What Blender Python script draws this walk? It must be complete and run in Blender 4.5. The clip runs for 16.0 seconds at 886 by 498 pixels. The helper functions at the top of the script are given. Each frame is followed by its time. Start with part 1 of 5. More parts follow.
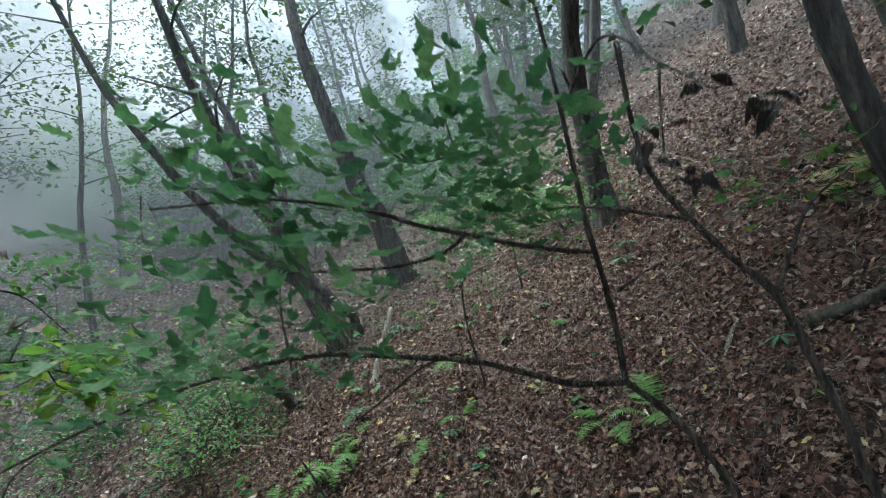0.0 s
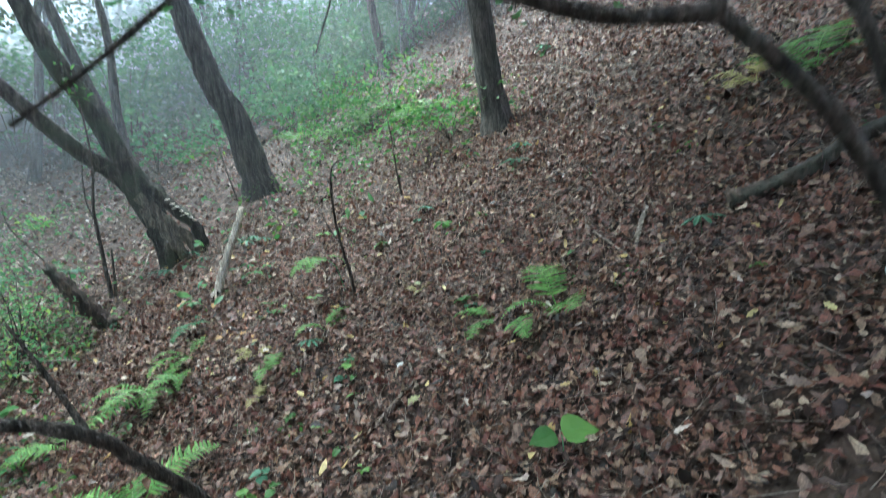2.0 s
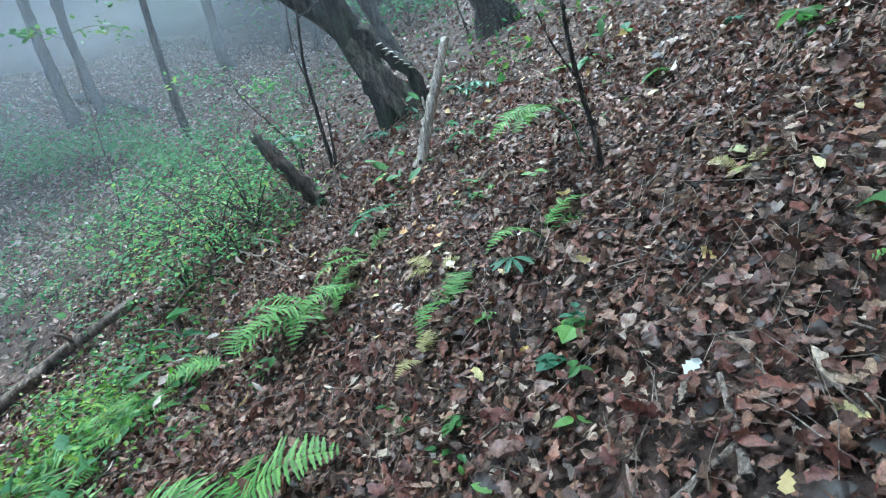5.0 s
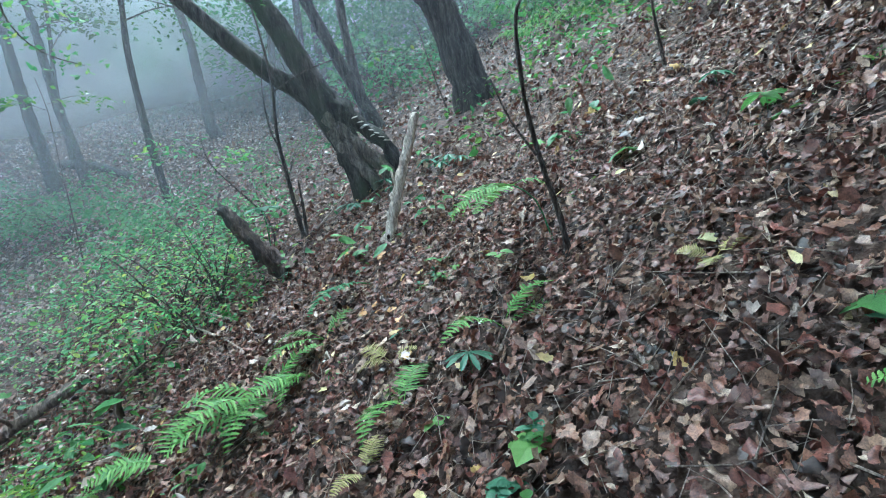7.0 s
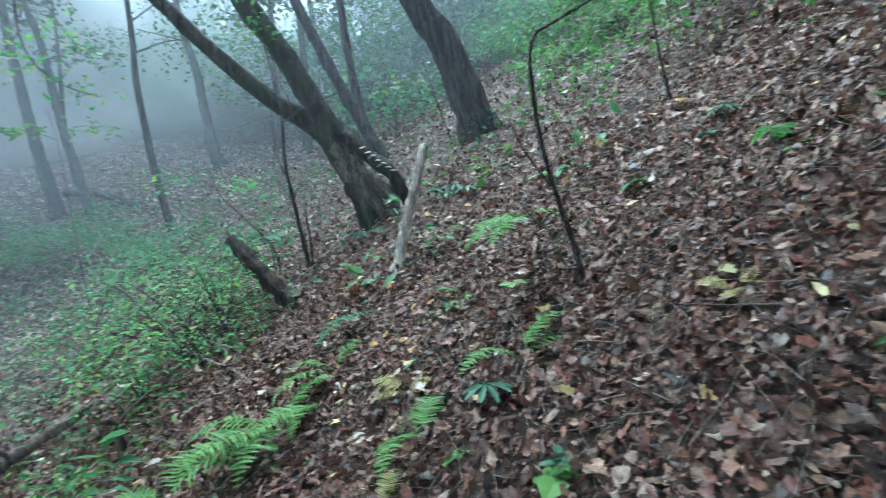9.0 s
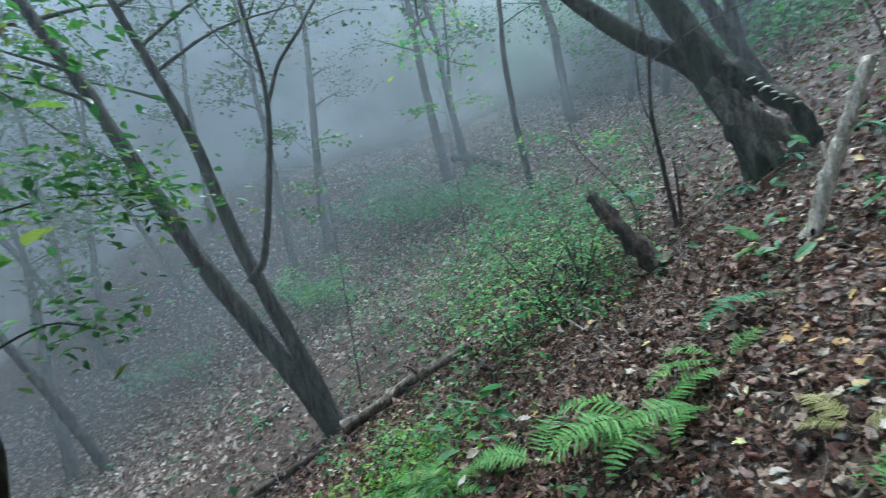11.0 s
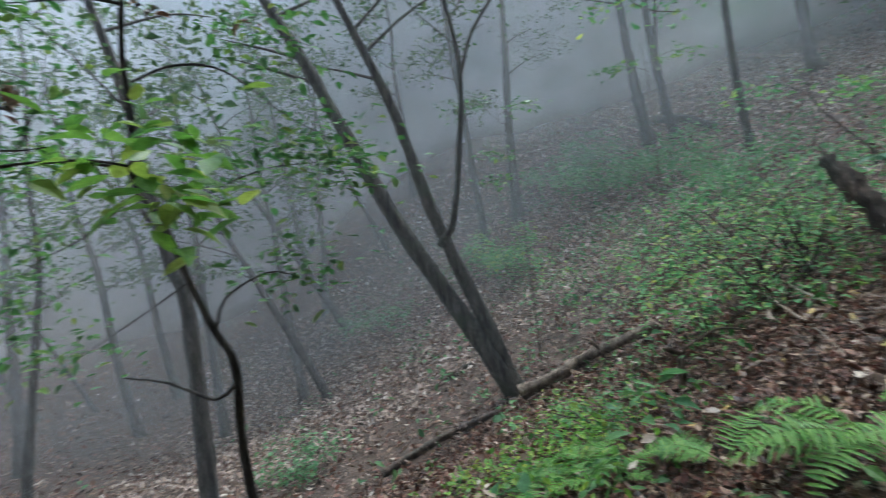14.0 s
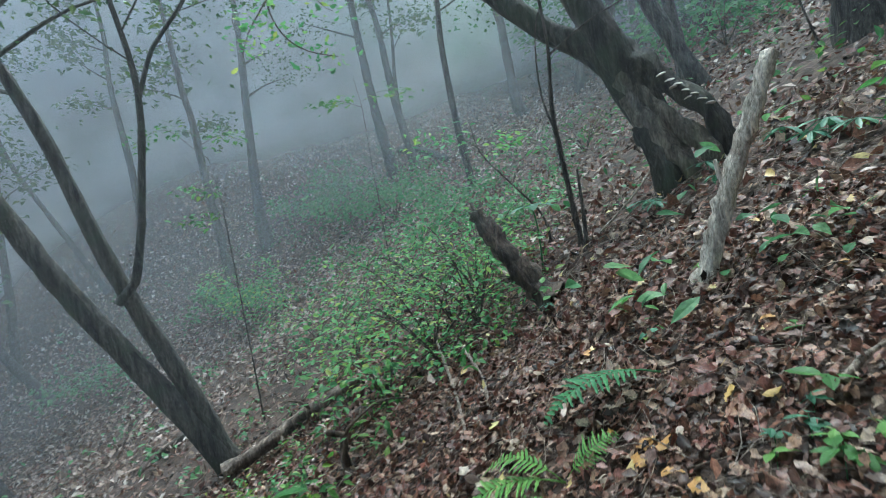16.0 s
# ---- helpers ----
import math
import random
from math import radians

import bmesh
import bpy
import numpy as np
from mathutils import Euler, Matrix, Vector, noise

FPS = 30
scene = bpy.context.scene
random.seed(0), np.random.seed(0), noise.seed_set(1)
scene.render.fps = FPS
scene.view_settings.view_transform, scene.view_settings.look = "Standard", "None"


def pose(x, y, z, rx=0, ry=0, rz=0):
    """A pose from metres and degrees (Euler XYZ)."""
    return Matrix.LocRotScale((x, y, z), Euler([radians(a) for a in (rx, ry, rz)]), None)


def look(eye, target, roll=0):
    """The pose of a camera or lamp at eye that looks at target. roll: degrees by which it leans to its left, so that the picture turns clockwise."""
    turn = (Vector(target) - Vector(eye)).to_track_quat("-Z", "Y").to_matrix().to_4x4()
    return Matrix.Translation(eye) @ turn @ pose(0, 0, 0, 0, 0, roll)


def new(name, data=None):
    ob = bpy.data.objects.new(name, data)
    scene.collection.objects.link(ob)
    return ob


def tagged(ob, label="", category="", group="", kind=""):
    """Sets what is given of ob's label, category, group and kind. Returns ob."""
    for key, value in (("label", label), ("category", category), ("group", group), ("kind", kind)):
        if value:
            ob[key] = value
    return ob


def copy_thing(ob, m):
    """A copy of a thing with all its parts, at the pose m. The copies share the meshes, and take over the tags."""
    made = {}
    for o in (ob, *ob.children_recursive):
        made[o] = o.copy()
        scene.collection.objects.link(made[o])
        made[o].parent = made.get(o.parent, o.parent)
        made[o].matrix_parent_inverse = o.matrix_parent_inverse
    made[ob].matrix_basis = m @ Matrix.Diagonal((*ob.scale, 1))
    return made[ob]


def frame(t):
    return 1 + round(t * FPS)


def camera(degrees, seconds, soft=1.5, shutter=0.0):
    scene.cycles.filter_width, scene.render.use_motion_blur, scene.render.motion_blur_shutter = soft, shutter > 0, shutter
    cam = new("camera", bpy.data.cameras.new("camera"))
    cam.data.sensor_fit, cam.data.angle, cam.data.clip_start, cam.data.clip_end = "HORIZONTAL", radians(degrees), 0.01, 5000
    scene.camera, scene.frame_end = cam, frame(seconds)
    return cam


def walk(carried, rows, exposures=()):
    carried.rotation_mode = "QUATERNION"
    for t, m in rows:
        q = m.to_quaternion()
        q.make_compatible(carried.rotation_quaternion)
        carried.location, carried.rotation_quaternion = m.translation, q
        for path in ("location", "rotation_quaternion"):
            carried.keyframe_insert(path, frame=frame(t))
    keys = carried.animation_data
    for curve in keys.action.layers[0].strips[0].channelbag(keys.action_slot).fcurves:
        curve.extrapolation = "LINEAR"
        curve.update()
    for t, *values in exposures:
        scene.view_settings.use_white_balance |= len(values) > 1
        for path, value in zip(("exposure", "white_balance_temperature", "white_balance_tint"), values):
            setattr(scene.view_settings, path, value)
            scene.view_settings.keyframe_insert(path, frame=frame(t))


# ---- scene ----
cam = camera(81.8, 16.0, soft=0.95, shutter=0.35)
METRES, EYE, TILT, LEAN, TURN = 6.0, 2.07, 6.0, 9.0, 0.0
ROWS = [
    (0.0, 0.0, 0.0, 0.0, 0.0, 0.0, -0.0),
    (0.5, 0.019, 0.0394, -0.0273, -2.72, -0.12, -0.65),
    (1.0, 0.0459, 0.0979, -0.0409, -11.26, 0.0, -2.51),
    (1.5, 0.0377, 0.1296, -0.0615, -13.03, -1.24, -3.0),
    (2.0, 0.0141, 0.1659, -0.108, -14.02, -5.48, -3.53),
    (2.5, 0.0134, 0.2086, -0.1267, -10.63, -17.07, -2.56),
    (3.0, 0.0421, 0.2909, -0.1377, -3.86, -21.62, -0.91),
    (3.5, 0.0465, 0.3419, -0.139, 0.99, -22.36, 0.15),
    (4.0, 0.0442, 0.4187, -0.1443, 5.93, -22.47, 1.33),
    (4.5, 0.046, 0.4568, -0.1466, 12.31, -22.02, 2.76),
    (5.0, 0.0632, 0.5219, -0.155, 14.26, -22.02, 3.36),
    (7.5, 0.08, 0.5674, -0.1497, 11.81, -13.3, 2.4),
    (8.0, 0.0802, 0.5656, -0.1488, 10.22, -12.5, 1.97),
    (8.5, 0.0784, 0.5628, -0.1464, 9.17, -11.89, 1.68),
    (9.0, 0.0667, 0.5634, -0.1492, 12.96, -11.64, 2.46),
    (9.5, 0.0449, 0.5906, -0.1624, 25.27, -11.58, 5.06),
    (10.0, 0.0222, 0.6151, -0.1481, 33.69, -12.06, 6.86),
    (12.5, 0.0029, 0.6146, -0.155, 72.21, -11.77, 12.12),
    (13.0, 0.0052, 0.6087, -0.1534, 76.02, -11.13, 12.34),
    (13.5, 0.0059, 0.6141, -0.1546, 77.23, -11.11, 12.48),
    (14.0, 0.0095, 0.632, -0.1578, 71.43, -12.26, 12.19),
    (14.5, 0.0164, 0.6699, -0.1706, 53.2, -15.8, 10.3),
    (15.0, 0.0211, 0.7312, -0.1568, 47.23, -16.97, 9.65),
    (15.5, 0.0166, 0.7642, -0.1489, 46.82, -15.0, 9.54),
    (16.0, -0.0064, 0.8225, -0.156, 46.07, -14.62, 9.46),
]
walk(cam, [(t, pose(0, 0, EYE, TILT, LEAN, TURN) @ pose(METRES * x, METRES * y, METRES * z, 90 + pitch, roll, yaw)) for t, x, y, z, yaw, pitch, roll in ROWS],
     [(0.0, 2.40, 5750, -4), (0.5, 2.55, 6100, -4), (1.0, 2.85, 5800, -6), (2.0, 3.05, 5450, -5), (4.0, 3.15, 4950, -5), (8.5, 3.05, 5000, -6), (9.5, 2.90, 4850, -11), (10.0, 2.85, 4850, -12), (12.5, 2.45, 5600, 0), (13.5, 2.40, 5600, 0), (14.0, 2.40, 5650, 0), (14.5, 2.50, 5700, -2), (15.5, 2.65, 5600, -4), (16.0, 2.70, 5350, -7)])

# ---- light: an overcast, misty morning under a thin canopy ----
world = bpy.data.worlds.new("overcast_sky")
scene.world = world
world.use_nodes = True
wn, wl = world.node_tree.nodes, world.node_tree.links
sky = wn.new("ShaderNodeTexSky")
sky.sky_type = "NISHITA"
sky.sun_disc = False
sky.sun_elevation, sky.sun_rotation = radians(63), radians(315)
sky.air_density, sky.dust_density, sky.ozone_density = 1.0, 4.0, 1.0
wl.new(sky.outputs[0], wn["Background"].inputs[0])
wn["Background"].inputs[1].default_value = 0.1
sun = new("sun", bpy.data.lights.new("sun", "SUN"))
sun.data.energy, sun.data.angle, sun.data.color = 1.5, radians(30), (1.0, 0.98, 0.95)
sun.matrix_world = look((-5, 10, 14), (0, 5, 0))


# ---- materials ----
def material(name):
    m = bpy.data.materials.new(name)
    m.use_nodes = True
    return m, m.node_tree.nodes, m.node_tree.links, m.node_tree.nodes["Principled BSDF"]


def ramp(n, stops):
    r = n.new("ShaderNodeValToRGB")
    el = r.color_ramp.elements
    while len(el) < len(stops):
        el.new(0.5)
    for e, (p, c) in zip(el, stops):
        e.position, e.color = p, (*c, 1)
    return r


def noise_node(n, l, scale, detail=4.0, stretch=None, rough=0.6):
    co = n.new("ShaderNodeTexCoord")
    t = n.new("ShaderNodeTexNoise")
    t.inputs["Scale"].default_value, t.inputs["Detail"].default_value, t.inputs["Roughness"].default_value = scale, detail, rough
    if stretch:
        mp = n.new("ShaderNodeMapping")
        mp.inputs["Scale"].default_value = stretch
        l.new(co.outputs["Object"], mp.inputs[0])
        l.new(mp.outputs[0], t.inputs[0])
    else:
        l.new(co.outputs["Object"], t.inputs[0])
    return t


def mixed(n, l, a, b, f, mode="MULTIPLY"):
    m = n.new("ShaderNodeMixRGB")
    m.blend_type = mode
    for i, v in enumerate((f, a, b)):
        if isinstance(v, (int, float)):
            m.inputs[i].default_value = v
        elif isinstance(v, tuple):
            m.inputs[i].default_value = (*v, 1)
        else:
            l.new(v, m.inputs[i])
    return m.outputs[0]


def bump(n, l, height, strength, dist, bsdf):
    b = n.new("ShaderNodeBump")
    b.inputs["Strength"].default_value, b.inputs["Distance"].default_value = strength, dist
    l.new(height, b.inputs["Height"])
    l.new(b.outputs[0], bsdf.inputs["Normal"])


def leaf_material(name, stops, rough=0.5, through_light=0.35, mottled=0.6, spec=0.4):
    """Leaves: a colour for each leaf, mottling on it, light through it."""
    m, n, l, p = material(name)
    g = n.new("ShaderNodeNewGeometry")
    r = ramp(n, stops)
    l.new(g.outputs["Random Per Island"], r.inputs[0])
    t = noise_node(n, l, 55.0, 3.0)
    d = ramp(n, [(0.25, (1 - mottled,) * 3), (0.7, (1.15, 1.12, 1.05))])
    l.new(t.outputs[0], d.inputs[0])
    fine = noise_node(n, l, 240.0, 2.0)
    d2 = ramp(n, [(0.3, (1 - 0.7 * mottled,) * 3), (0.65, (1.12, 1.1, 1.08))])
    l.new(fine.outputs[0], d2.inputs[0])
    colour = mixed(n, l, mixed(n, l, r.outputs[0], d.outputs[0], 1.0), d2.outputs[0], 1.0)
    l.new(colour, p.inputs["Base Color"])
    p.inputs["Roughness"].default_value = rough
    p.inputs["Specular IOR Level"].default_value = spec
    bump(n, l, t.outputs[0], 0.25, 0.004, p)
    if through_light:
        tr = n.new("ShaderNodeBsdfTranslucent")
        l.new(colour, tr.inputs[0])
        mx = n.new("ShaderNodeMixShader")
        mx.inputs[0].default_value = through_light
        l.new(p.outputs[0], mx.inputs[1])
        l.new(tr.outputs[0], mx.inputs[2])
        l.new(mx.outputs[0], n["Material Output"].inputs[0])
    return m


def bark_material(name, dark, light, moss=None, scale=14.0):
    m, n, l, p = material(name)
    a = noise_node(n, l, scale, 6.0, (1.0, 1.0, 0.16), 0.65)
    b = noise_node(n, l, 1.6, 3.0)
    c = ramp(n, [(0.36, dark), (0.5, tuple(0.45 * (u + v) for u, v in zip(dark, light))), (0.66, light)])
    l.new(a.outputs[0], c.inputs[0])
    e = noise_node(n, l, scale * 3.4, 5.0, (1.0, 1.0, 0.35), 0.7)
    er = ramp(n, [(0.35, (0.45, 0.44, 0.42)), (0.62, (1.25, 1.25, 1.25))])
    l.new(e.outputs[0], er.inputs[0])
    col = mixed(n, l, c.outputs[0], er.outputs[0], 1.0)
    if moss:
        mr = ramp(n, [(0.5, (0, 0, 0)), (0.68, (1, 1, 1))])
        l.new(b.outputs[0], mr.inputs[0])
        col = mixed(n, l, col, moss, mr.outputs[0], "MIX")
    l.new(col, p.inputs["Base Color"])
    p.inputs["Roughness"].default_value = 0.85
    bump(n, l, a.outputs[0], 1.0, 0.06, p)
    return m


M_LITTER = leaf_material("leaf_litter", [(0.0, (0.017, 0.011, 0.008)), (0.12, (0.053, 0.027, 0.019)), (0.22, (0.110, 0.063, 0.046)), (0.33, (0.175, 0.057, 0.041)), (0.43, (0.193, 0.109, 0.069)), (0.53, (0.239, 0.090, 0.061)), (0.62, (0.175, 0.110, 0.092)), (0.71, (0.285, 0.131, 0.081)), (0.8, (0.304, 0.193, 0.124)), (0.88, (0.258, 0.175, 0.143)), (0.95, (0.405, 0.285, 0.193)), (1.0, (0.506, 0.414, 0.322))], 0.5, 0.12, 0.65, 0.4)
M_YELLOW = leaf_material("yellow_leaf", [(0.0, (0.45, 0.3, 0.08)), (0.5, (0.5, 0.38, 0.16)), (1.0, (0.55, 0.5, 0.22))], 0.5, 0.2, 0.4)
M_GREEN = leaf_material("green_leaf", [(0.0, (0.045, 0.13, 0.035)), (0.4, (0.075, 0.21, 0.055)), (0.8, (0.12, 0.27, 0.065)), (1.0, (0.21, 0.29, 0.06))], 0.42, 0.5, 0.35)
M_BROAD = leaf_material("broad_leaf", [(0.0, (0.1, 0.25, 0.04)), (0.6, (0.17, 0.34, 0.05)), (1.0, (0.3, 0.37, 0.06))], 0.4, 0.55, 0.25)
M_BUSH = leaf_material("bush_leaf", [(0.0, (0.06, 0.17, 0.07)), (0.5, (0.1, 0.25, 0.1)), (1.0, (0.17, 0.33, 0.13))], 0.5, 0.5, 0.3)
M_SHRUB = leaf_material("shrub_leaf", [(0.0, (0.08, 0.24, 0.09)), (0.5, (0.14, 0.34, 0.12)), (0.8, (0.22, 0.42, 0.12)), (1.0, (0.38, 0.45, 0.1))], 0.42, 0.55, 0.25)
M_CANOPY = leaf_material("canopy_leaf", [(0.0, (0.03, 0.075, 0.025)), (0.5, (0.06, 0.13, 0.04)), (1.0, (0.12, 0.18, 0.05))], 0.5, 0.4, 0.35)
M_FERN = leaf_material("fern_green", [(0.0, (0.1, 0.24, 0.05)), (1.0, (0.18, 0.34, 0.075))], 0.5, 0.35, 0.3)
M_FERN_DARK = leaf_material("fern_dark", [(0.0, (0.05, 0.17, 0.07)), (1.0, (0.08, 0.23, 0.09))], 0.5, 0.35, 0.3)
M_FERN_YELLOW = leaf_material("fern_yellow", [(0.0, (0.3, 0.3, 0.08)), (1.0, (0.42, 0.36, 0.16))], 0.5, 0.35, 0.3)
M_UMBRELLA = leaf_material("umbrella_leaf", [(0.0, (0.05, 0.15, 0.085)), (1.0, (0.075, 0.2, 0.11))], 0.4, 0.3, 0.3)
M_BARK = bark_material("dark_bark", (0.014, 0.012, 0.011), (0.1, 0.088, 0.075))
M_BARK_MOSS = bark_material("mossy_bark", (0.014, 0.012, 0.01), (0.11, 0.098, 0.08), (0.05, 0.062, 0.035))
M_BARK_GREY = bark_material("grey_bark", (0.03, 0.027, 0.024), (0.13, 0.115, 0.1))
M_TWIG = bark_material("twig_bark", (0.035, 0.027, 0.021), (0.14, 0.112, 0.09), None, 40.0)
M_STICK = bark_material("bare_wood", (0.36, 0.3, 0.24), (0.78, 0.7, 0.58), None, 22.0)
M_DRY = bark_material("dry_twig", (0.16, 0.12, 0.09), (0.42, 0.35, 0.28), None, 30.0)
M_ROT = bark_material("rotten_wood", (0.03, 0.02, 0.014), (0.16, 0.11, 0.08), (0.06, 0.06, 0.045), 10.0)
M_LOG = bark_material("fallen_bark", (0.07, 0.05, 0.037), (0.3, 0.23, 0.17), None, 12.0)
M_HEARTWOOD = bark_material("weathered_wood", (0.06, 0.05, 0.04), (0.26, 0.22, 0.17), (0.1, 0.11, 0.06), 16.0)


def soil_material():
    m, n, l, p = material("forest_soil")
    a = noise_node(n, l, 2.2, 6.0)
    b = noise_node(n, l, 34.0, 8.0)
    v = n.new("ShaderNodeTexVoronoi")
    v.inputs["Scale"].default_value = 13.0
    co = n.new("ShaderNodeTexCoord")
    l.new(co.outputs["Object"], v.inputs[0])
    c = ramp(n, [(0.0, (0.03, 0.018, 0.013)), (0.5, (0.085, 0.053, 0.038)), (1.0, (0.17, 0.12, 0.09))])
    l.new(v.outputs["Color"], c.inputs[0])
    d = ramp(n, [(0.3, (0.5, 0.48, 0.45)), (0.7, (1.1, 1.1, 1.1))])
    l.new(b.outputs[0], d.inputs[0])
    e = ramp(n, [(0.3, (0.75, 0.75, 0.72)), (0.7, (1.1, 1.08, 1.05))])
    l.new(a.outputs[0], e.inputs[0])
    l.new(mixed(n, l, mixed(n, l, c.outputs[0], d.outputs[0], 1.0), e.outputs[0], 1.0), p.inputs["Base Color"])
    p.inputs["Roughness"].default_value = 0.9
    bump(n, l, b.outputs[0], 0.8, 0.05, p)
    return m


M_SOIL = soil_material()


def plain(name, colour, rough=0.6, metal=0.0):
    m, n, l, p = material(name)
    t = noise_node(n, l, 60.0, 4.0)
    d = ramp(n, [(0.3, tuple(0.75 * c for c in colour)), (0.7, colour)])
    l.new(t.outputs[0], d.inputs[0])
    l.new(d.outputs[0], p.inputs["Base Color"])
    p.inputs["Roughness"].default_value, p.inputs["Metallic"].default_value = rough, metal
    return m


def mist_sheet_material(name, density, pale):
    """A sheet standing in for mist: mostly clear, the rest scatters the daylight on; its fade comes from the mesh."""
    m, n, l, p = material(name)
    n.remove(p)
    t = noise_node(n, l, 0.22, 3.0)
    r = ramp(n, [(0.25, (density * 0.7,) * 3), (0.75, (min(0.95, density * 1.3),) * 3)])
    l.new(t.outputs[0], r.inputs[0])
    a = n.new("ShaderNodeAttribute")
    a.attribute_name = "sheet_fade"
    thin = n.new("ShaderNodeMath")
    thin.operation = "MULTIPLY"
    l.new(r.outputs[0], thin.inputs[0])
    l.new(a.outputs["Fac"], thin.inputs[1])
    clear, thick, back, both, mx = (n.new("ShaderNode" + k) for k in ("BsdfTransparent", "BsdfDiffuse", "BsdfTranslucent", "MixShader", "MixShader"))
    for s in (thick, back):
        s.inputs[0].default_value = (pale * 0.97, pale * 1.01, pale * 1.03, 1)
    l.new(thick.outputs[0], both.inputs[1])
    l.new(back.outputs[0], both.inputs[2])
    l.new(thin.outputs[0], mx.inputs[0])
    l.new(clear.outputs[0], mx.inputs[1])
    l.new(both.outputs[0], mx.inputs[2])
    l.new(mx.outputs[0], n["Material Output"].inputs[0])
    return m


# ---- mesh tools ----
def mesh_of(name, verts, faces, mat, smooth=False):
    """A mesh from arrays; all faces have the same number of corners."""
    v, f = np.asarray(verts, np.float32), np.asarray(faces, np.int32)
    me = bpy.data.meshes.new(name)
    me.vertices.add(len(v))
    me.vertices.foreach_set("co", v.ravel())
    me.loops.add(f.size)
    me.loops.foreach_set("vertex_index", f.ravel())
    me.polygons.add(len(f))
    me.polygons.foreach_set("loop_start", np.arange(0, f.size, f.shape[1], dtype=np.int32))
    me.update(calc_edges=True)
    me.polygons.foreach_set("use_smooth", np.full(len(f), smooth))
    me.materials.append(mat)
    return me


def part(name, me, parent=None, label=""):
    ob = new(name, me)
    ob.parent = parent
    return tagged(ob, label)


def thing(name, x, y, z, label, category, group=""):
    ob = new(name)
    ob.location = (x, y, z)
    ob.empty_display_size = 0.1
    return tagged(ob, label, category, group)


def softplus(v):
    return np.logaddexp(0.0, v)


SC = METRES / 5.5


def ground(x, y):
    """The height of the forest floor: a steep side slope, a hollow to the west and its far bank."""
    x, y = np.asarray(x, float) / SC, np.asarray(y, float) / SC
    h = -1.216 + 0.276 * x + 0.355 * (3.5 + 0.6 * softplus((y - 3.5) / 0.6)) + 0.09 * softplus((x - 0.4) / 0.4) + 0.05 * softplus((1.5 - y) / 0.5)
    d = np.maximum(0.0, -x - 3)
    far = np.clip(0.0065 + 0.0008 * (y - 4.8), 0.003, 0.02) * np.where(d < 24, d * d, 576 + 48 * (d - 24))
    rise = np.clip(d - 14, 0, 22)
    far = far + 0.032 * rise * rise + 1.4 * np.maximum(0.0, d - 36)
    far = far - 0.45 * np.exp(-((x + 6.8) / 2.2) ** 2 - ((y - 5.8) / 3) ** 2)
    over = np.maximum(0.0, np.hypot(x, y) - 62.0)
    lumps = 0.024 * np.sin(2.3 * x + 1.1 * y + 0.6 * np.sin(1.7 * y)) * np.sin(2.9 * y - 0.8 * x + 0.5) + 0.014 * np.sin(6.1 * x - 2.2 * y + np.sin(3.1 * y)) * np.sin(5.3 * y + 2.7 * x)
    return (h + far + lumps) * SC - 1.2 * over


def gz(x, y):
    return float(ground(x, y))


def normals_at(x, y):
    e = 0.05
    n = np.stack([-(ground(x + e, y) - ground(x - e, y)) / (2 * e), -(ground(x, y + e) - ground(x, y - e)) / (2 * e), np.ones_like(np.asarray(x, float))], -1)
    return n / np.linalg.norm(n, axis=-1, keepdims=True)


def bend(points, step):
    """A smooth line through the points (Catmull-Rom), with a point every step or so."""
    p = np.asarray(points, float)
    q = np.vstack([2 * p[0] - p[1], p, 2 * p[-1] - p[-2]])
    out = []
    for i in range(1, len(q) - 2):
        k = max(1, int(np.linalg.norm(q[i + 1] - q[i]) / step))
        for u in np.arange(k) / k:
            a, b, c, d = q[i - 1], q[i], q[i + 1], q[i + 2]
            out.append(0.5 * (2 * b + (c - a) * u + (2 * a - 5 * b + 4 * c - d) * u * u + (3 * b - a - 3 * c + d) * u ** 3))
    return np.array(out + [p[-1]])


